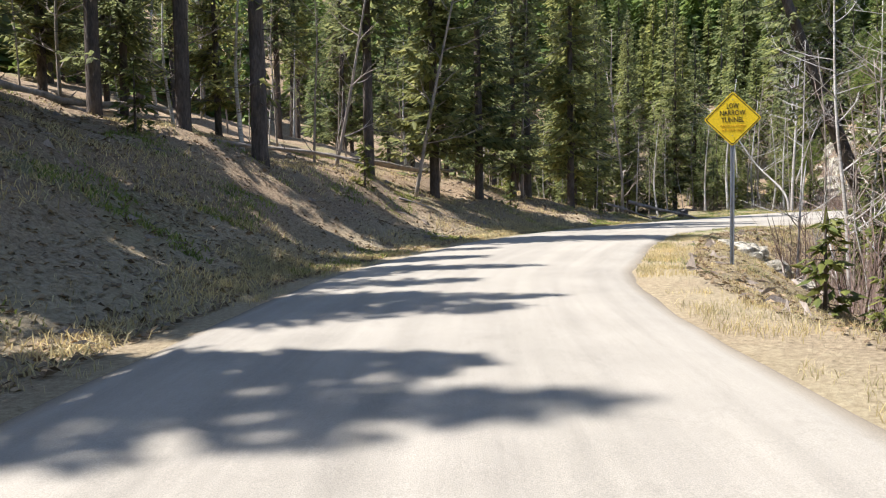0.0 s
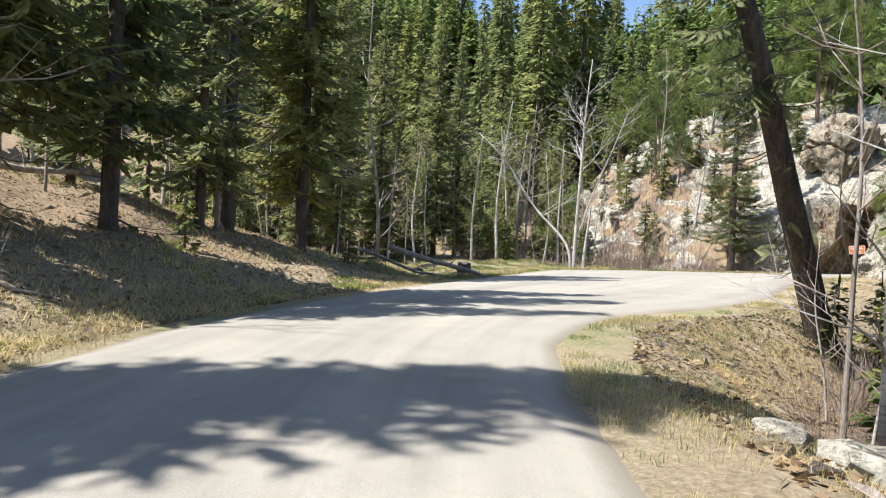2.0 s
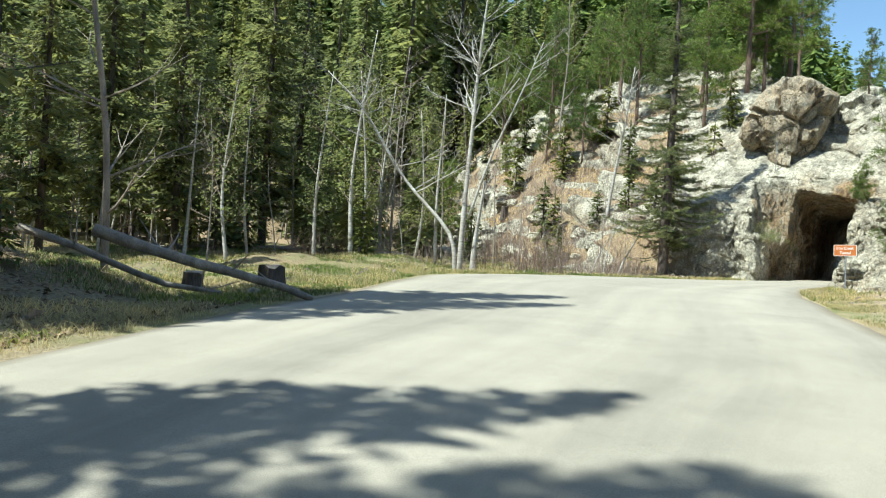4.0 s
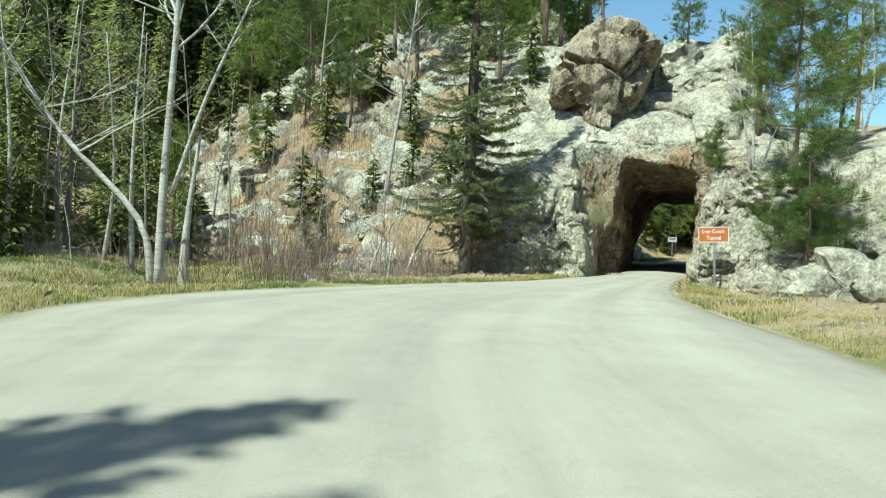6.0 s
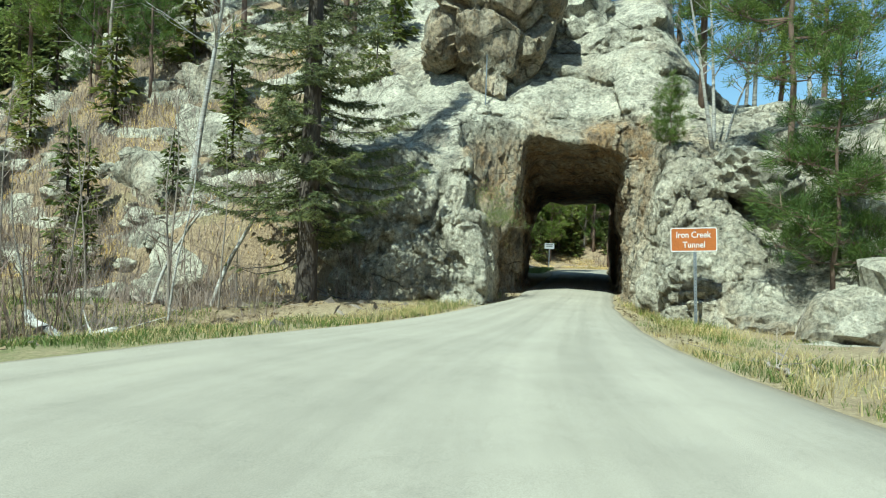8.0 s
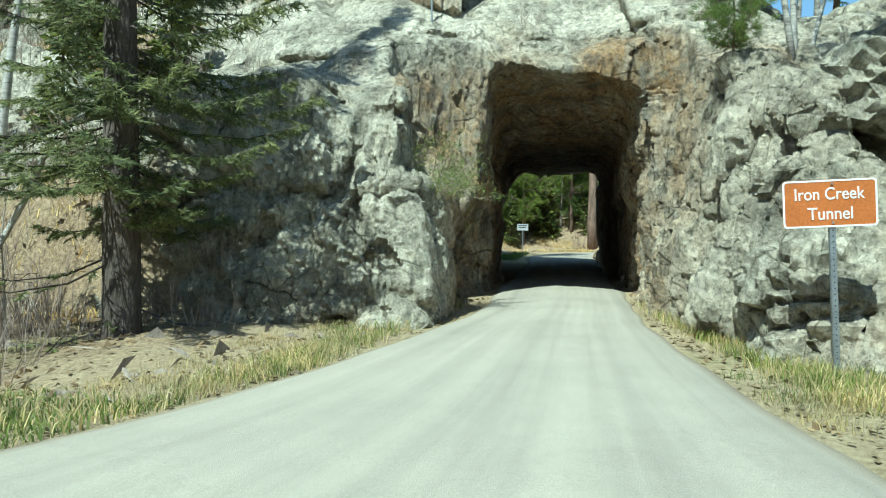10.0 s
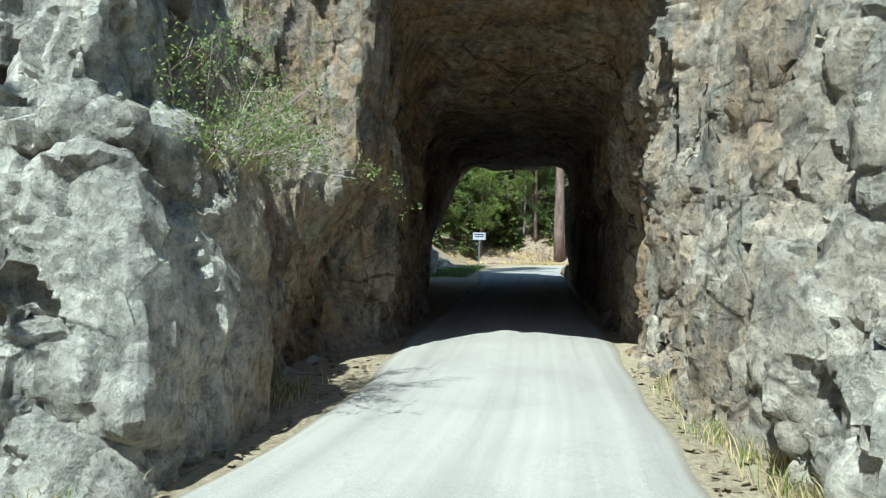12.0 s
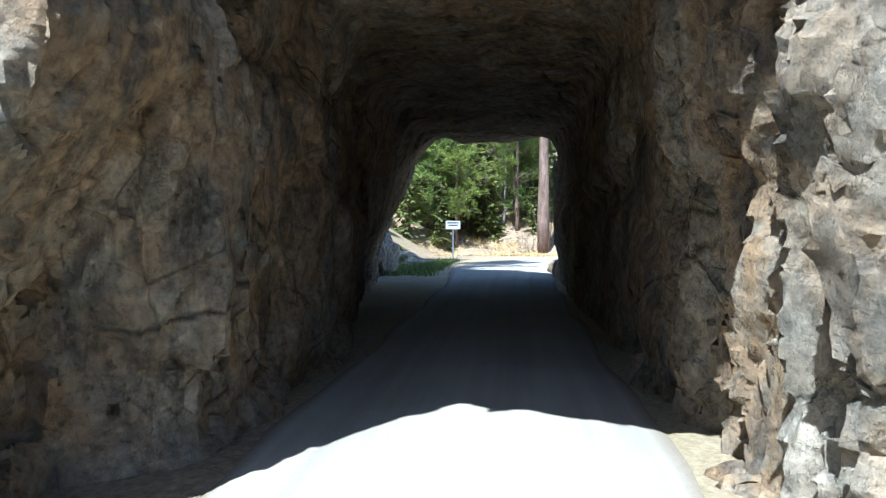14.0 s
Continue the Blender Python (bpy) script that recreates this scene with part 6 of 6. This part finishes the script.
# ================= grass and litter =================
def blades(x, y, per, h, spread, mat, name, label, seed, wide=0.006, zf=None, lie=0.45):
    """Tufts of bent grass blades at the given places."""
    r = np.random.RandomState(seed)
    n = len(x)
    X = np.repeat(x, per) + r.normal(0, spread, n * per)
    Y = np.repeat(y, per) + r.normal(0, spread, n * per)
    keep = ~inside(X, Y, ROAD_POLY)
    X, Y = X[keep], Y[keep]
    Z = ground_z(X, Y) - 0.015
    m = len(X)
    H = h * r.uniform(0.4, 1.1, m)
    a = r.uniform(0, 6.283, m)
    b = r.uniform(0.05, 1, m) * lie * 2 * H
    dx, dy = np.cos(a), np.sin(a)
    a2 = r.uniform(0, 6.283, m)
    wx, wy = np.cos(a2) * wide, np.sin(a2) * wide
    wx, wy = wx * 1.4, wy * 1.4
    mx_, my_ = X + dx * b * 0.4, Y + dy * b * 0.4
    p = np.stack([np.stack([X - wx, Y - wy, Z], 1), np.stack([X + wx, Y + wy, Z], 1), np.stack([mx_ + wx * 0.8, my_ + wy * 0.8, Z + H * 0.6], 1),
                  np.stack([mx_ - wx * 0.8, my_ - wy * 0.8, Z + H * 0.6], 1), np.stack([X + dx * b, Y + dy * b, Z + H * 0.85], 1)], 1).reshape(-1, 3)
    k = np.arange(m)[:, None] * 5
    f = np.concatenate([k + np.array([[0, 1, 2]]), k + np.array([[0, 2, 3]]), k + np.array([[3, 2, 4]])])
    return tagged(new(name, np_mesh(name, p, f, mat, False)), label, "grass", kind="stuff")


def along(poly, n, lo, hi, r, y_lo=-8, y_hi=60):
    """Random places beside an edge of the road, lo to hi metres off it."""
    P = np.array([p for p in poly if y_lo < p[1] < y_hi and p[0] < 42])
    i = r.randint(0, len(P) - 1, n)
    t = r.rand(n)[:, None]
    q = P[i] * (1 - t) + P[i + 1] * t
    d = P[i + 1] - P[i]
    nn_ = np.stack([-d[:, 1], d[:, 0]], 1) / (np.hypot(d[:, 0], d[:, 1])[:, None] + 1e-9)
    off = (lo + (hi - lo) * r.rand(n) ** 1.5)[:, None]
    sign = 1 if poly is POLY_L else -1
    q = q + sign * nn_ * off
    return q[:, 0], q[:, 1]


gr = np.random.RandomState(4)


def patchy(x, y, seed, cut):
    k = vnoise(x * 0.7, y * 0.7, 0 * x, seed) + 0.4 * vnoise(x * 2.1, y * 2.1, 0 * x, seed + 1) > cut
    return x[k], y[k]


def free(x, y):
    s, n = to_sn(x, y)
    k = ~((s > 47) & (np.abs(n - 31) < 2.3) & (s < 72)) & (hill(x, y)[1] < 0.6)
    return x[k], y[k]


xs_, ys_ = np.concatenate([along(POLY_R, 6500, 0.05, 3.6, gr), along(POLY_L, 2600, 0.05, 1.6, gr)], 1)
blades(*free(*patchy(xs_, ys_, 5, -0.1)), 20, 0.12, 0.11, M_STRAW, "dry_grass", "straw-coloured dry grass along the road's verges", 6, 0.0024)
xs_, ys_ = np.concatenate([along(POLY_R, 1500, 0.1, 2.2, gr, 12, 46), along(POLY_L, 1800, 0.1, 1.4, gr, 36, 52)], 1)
blades(*free(*patchy(xs_, ys_, 15, -0.05)), 18, 0.10, 0.09, M_GREEN, "green_grass", "fresh green grass tufts along the road's verges", 7, 0.0024)
mx, my = gr.uniform(9, 31, 10000), gr.uniform(39, 61, 10000)
mx, my = free(mx, my)
path_gap = np.abs(my - (52.5 - 0.55 * (mx - 17.5) + 1.2 * np.sin(mx * 0.4))) > 0.8
blades(*patchy(mx[path_gap], my[path_gap], 25, 0.0), 11, 0.20, 0.13, M_STRAW, "meadow_grass", "long dry straw grass of the meadow", 8, 0.004)
blades(*patchy(mx[path_gap], my[path_gap], 35, -0.6), 16, 0.14, 0.12, M_GREEN, "green_grass", "fresh green grass patches in the meadow", 9, 0.005)
bx, by2 = along(POLY_L, 7000, 0.5, 11, gr, 0, 40)
blades(*patchy(bx, by2, 45, 0.0), 10, 0.16, 0.13, M_STRAW, "dry_grass", "matted dry grass on the wooded bank", 10, 0.006, lie=0.8)
blades(*patchy(bx, by2, 55, 0.45), 10, 0.14, 0.12, M_GREEN, "green_grass", "low green plants on the wooded bank", 11, 0.009, lie=0.7)


def litter(x, y, size, mat, name, label, seed, slim=1.0):
    """Fallen leaves, bark scraps and twigs lying loose."""
    r = np.random.RandomState(seed)
    k = ~inside(x, y, ROAD_POLY)
    x, y = x[k], y[k]
    n = len(x)
    z = ground_z(x, y) + r.uniform(0.0, 0.03, n)
    a, sz = r.uniform(0, 6.283, n), size * r.uniform(0.5, 1.5, n)
    asp = r.uniform(0.15, 0.7, n) * slim
    c, s = np.cos(a) * sz, np.sin(a) * sz
    tz = r.normal(0, 0.35, n) * sz
    p = np.stack([np.stack([x - c, y - s, z], 1), np.stack([x + s * asp, y - c * asp, z + np.abs(tz)], 1), np.stack([x + c, y + s, z + tz], 1), np.stack([x - s * asp, y + c * asp, z + 0.4 * tz], 1)], 1).reshape(-1, 3)
    f = np.arange(4 * n).reshape(-1, 4)
    return tagged(new(name, np_mesh(name, p, f, mat, False)), label, "litter", kind="stuff")


lx1, ly1 = along(POLY_R, 16000, 0.9, 7, gr, 2, 32)
lx2, ly2 = along(POLY_L, 30000, 0.3, 12, gr, 0, 42)
lx3, ly3 = gr.uniform(24, 34, 5000), gr.uniform(47.5, 60, 5000)
lx, ly = free(np.concatenate([lx1, lx2, lx3]), np.concatenate([ly1, ly2, ly3]))
litter(lx, ly, 0.045, M_LEAF, "leaf_litter", "brown fallen leaves and bark scraps on the ground", 12)
lx, ly = free(*along(POLY_R, 900, 0.8, 6, gr, 2, 42))
litter(lx, ly, 0.14, M_DEADWOOD, "broken_twigs", "pale broken sticks scattered over the verge", 13, 0.07)
lx, ly = along(POLY_L, 1100, 0.5, 12, gr, 0, 60)
litter(lx, ly, 0.15, M_DEADWOOD, "broken_twigs", "pale broken sticks scattered over the bank", 14, 0.07)

# undergrowth past the far mouth
for k in range(26):
    s_, n_ = 86.6 + rng.random() * 7, 26 + rng.random() * 13
    stand(shrubs, rng.choice((0, 1, 2)), *from_sn(s_, n_), rz=rng.uniform(0, 360), k=rng.uniform(0.5, 1.1))
for s_, n_, sc in ((83.0, 36.6, 0.8), (85.2, 37.4, 1.1), (86.2, 35.6, 1.2), (84.0, 38.5, 1.3), (87.4, 34.2, 1.0), (88.6, 36.4, 1.4), (80.5, 37.6, 1.0), (78.0, 37.0, 0.9), (89.5, 32.2, 1.1)):
    stand(young, 0, *from_sn(s_, n_), rz=s_ * 50, k=sc)
for s_, n_ in ((90, 33), (92.5, 36.5), (88, 39.5), (95, 31), (97, 36), (94.5, 40), (99, 33.5), (92, 28), (96, 27)):
    stand(spruces, 1, *from_sn(s_, n_), rz=s_ * 70, k=0.7)
for s_, n_, sc in ((93, 34.4, 1.0), (90.8, 31.2, 0.9), (88.8, 38.0, 1.0)):
    stand(dead_pole, 0, *from_sn(s_, n_), rz=s_ * 70, k=sc)
br2 = np.random.RandomState(15)
bs, bn = br2.uniform(85.8, 96, 5000), br2.uniform(24, 40, 5000)
bx, by2 = from_sn(bs, bn)
litter(bx, by2, 0.07, M_LEAF, "leaf_litter", "brown fallen leaves on the bank past the tunnel", 16)
blades(*patchy(bx, by2, 65, 0.1), 6, 0.2, 0.15, M_STRAW, "dry_grass", "dry grass on the bank past the tunnel", 17, 0.008, lie=0.7)
for k in range(16):
    stand(young if k % 2 else pines, 0 if k % 2 else 2, *from_sn(88 + rng.random() * 7, 25 + rng.random() * 10), rz=k * 70, k=rng.uniform(0.8, 1.5))
# tufts at the foot of the cutting
ts_, tn_ = br2.uniform(44.5, 52.5, 420), br2.uniform(0, 1, 420)
tx, ty = from_sn(ts_, np.where(br2.rand(420) < 0.5, 29.25 - 0.09 * (52 - ts_) - 0.5 * tn_, 32.55 + 0.09 * (52 - ts_) + 0.5 * tn_))
blades(tx[::2], ty[::2], 16, 0.20, 0.10, M_GREEN, "green_grass", "green grass tufts at the foot of the cut rock", 18, 0.0025)
blades(tx[1::2], ty[1::2], 16, 0.22, 0.10, M_STRAW, "dry_grass", "straw tufts at the foot of the cut rock", 19, 0.0025)
cr_ = np.random.RandomState(22)
lx, ly = along(POLY_L, 9000, 0.4, 9, cr_, -2, 34)
litter(lx, ly, 0.045, M_LEAF, "leaf_litter", "dark brown bark scraps and leaves on the wooded bank", 20)
for x, y in scatter(44, 31.0, 37.0, 49.5, 64, 0.45, lambda x, y: off_road(x, y, 1.8)):
    stand(shrubs, rng.choice((0, 2, 2)), x, y, rz=rng.uniform(0, 360), k=rng.uniform(0.6, 1.15), z=rock_top(x, y))
for x, y in scatter(16, 31.6, 34.4, 50.6, 53.6, 0.35, lambda x, y: abs(x - 33.45) + abs(y - 50.25) > 0.5):
    stand(shrubs, rng.choice((0, 2)), x, y, rz=rng.uniform(0, 360), k=rng.uniform(0.6, 1.0), z=rock_top(x, y))

# dry grass on the ledges of the rocky slope
ex, ey = cr_.uniform(31.5, 43, 5200), cr_.uniform(51.5, 78, 5200)
blades(*patchy(ex, ey, 75, 0.15), 9, 0.22, 0.16, M_STRAW, "dry_grass", "dry straw grass on the ledges of the slope", 23, 0.007, lie=0.7)
litter(ex, ey, 0.06, M_LEAF, "leaf_litter", "brown fallen leaves on the rocky slope", 24)
for x, y in scatter(60, 32.5, 41, 52, 74, 0.5, lambda x, y: True):
    stand(shrubs, rng.choice((0, 1, 2)), x, y, rz=rng.uniform(0, 360), k=rng.uniform(0.5, 1.0), z=gz(x, y))

# thin steel marker post on the rock
mp_ = empty("marker_post", "thin upright steel marker rod standing on the rock", "post")
rod = Acc()
rod.tube([(0, 0, -0.3), (0, 0, 1.35)], [0.018, 0.016], 6)
part("rod", rod.mesh("rod", M_STEEL), mp_)
mp_.matrix_basis = pose(39.7, 49.55, rock_top(39.7, 49.55))
tx, ty = from_sn(cr_.uniform(70.5, 80, 500), cr_.uniform(32.9, 35.2, 500))
blades(tx, ty, 14, 0.22, 0.12, M_GREEN, "green_grass", "green grass beside the far mouth", 25, 0.006)
vs_ = cr_.uniform(45.5, 53, 260)
tx, ty = from_sn(vs_, 29.55 - 0.10 * np.maximum(0, 51 - vs_) - cr_.uniform(0, 0.5, 260))
blades(tx[::2], ty[::2], 16, 0.20, 0.09, M_GREEN, "green_grass", "green grass tufts at the foot of the cut rock", 26, 0.003)
blades(tx[1::2], ty[1::2], 16, 0.20, 0.10, M_STRAW, "dry_grass", "straw tufts at the foot of the cut rock", 27, 0.003)
litter(*from_sn(cr_.uniform(44, 54, 2600), np.where(cr_.rand(2600) < 0.5, cr_.uniform(28.4, 29.8, 2600), cr_.uniform(32.2, 34.0, 2600))), 0.035, M_LEAF, "leaf_litter", "brown leaves and grit beside the road in the cutting", 28)
for x, y in scatter(70, 8.5, 16.5, 14, 26.5, 0.4, lambda x, y: off_road(x, y, 2.9)):
    stand(shrubs, rng.choice((0, 0, 1, 2, 2)), x, y, rz=rng.uniform(0, 360), k=rng.uniform(0.6, 1.05))
# grey-brown brush between the ledges
blades(*patchy(ex, ey, 95, -0.35), 6, 0.5, 0.25, M_TWIG, "brush", "thin grey-brown brush between the ledges of the slope", 29, 0.006, lie=0.3)
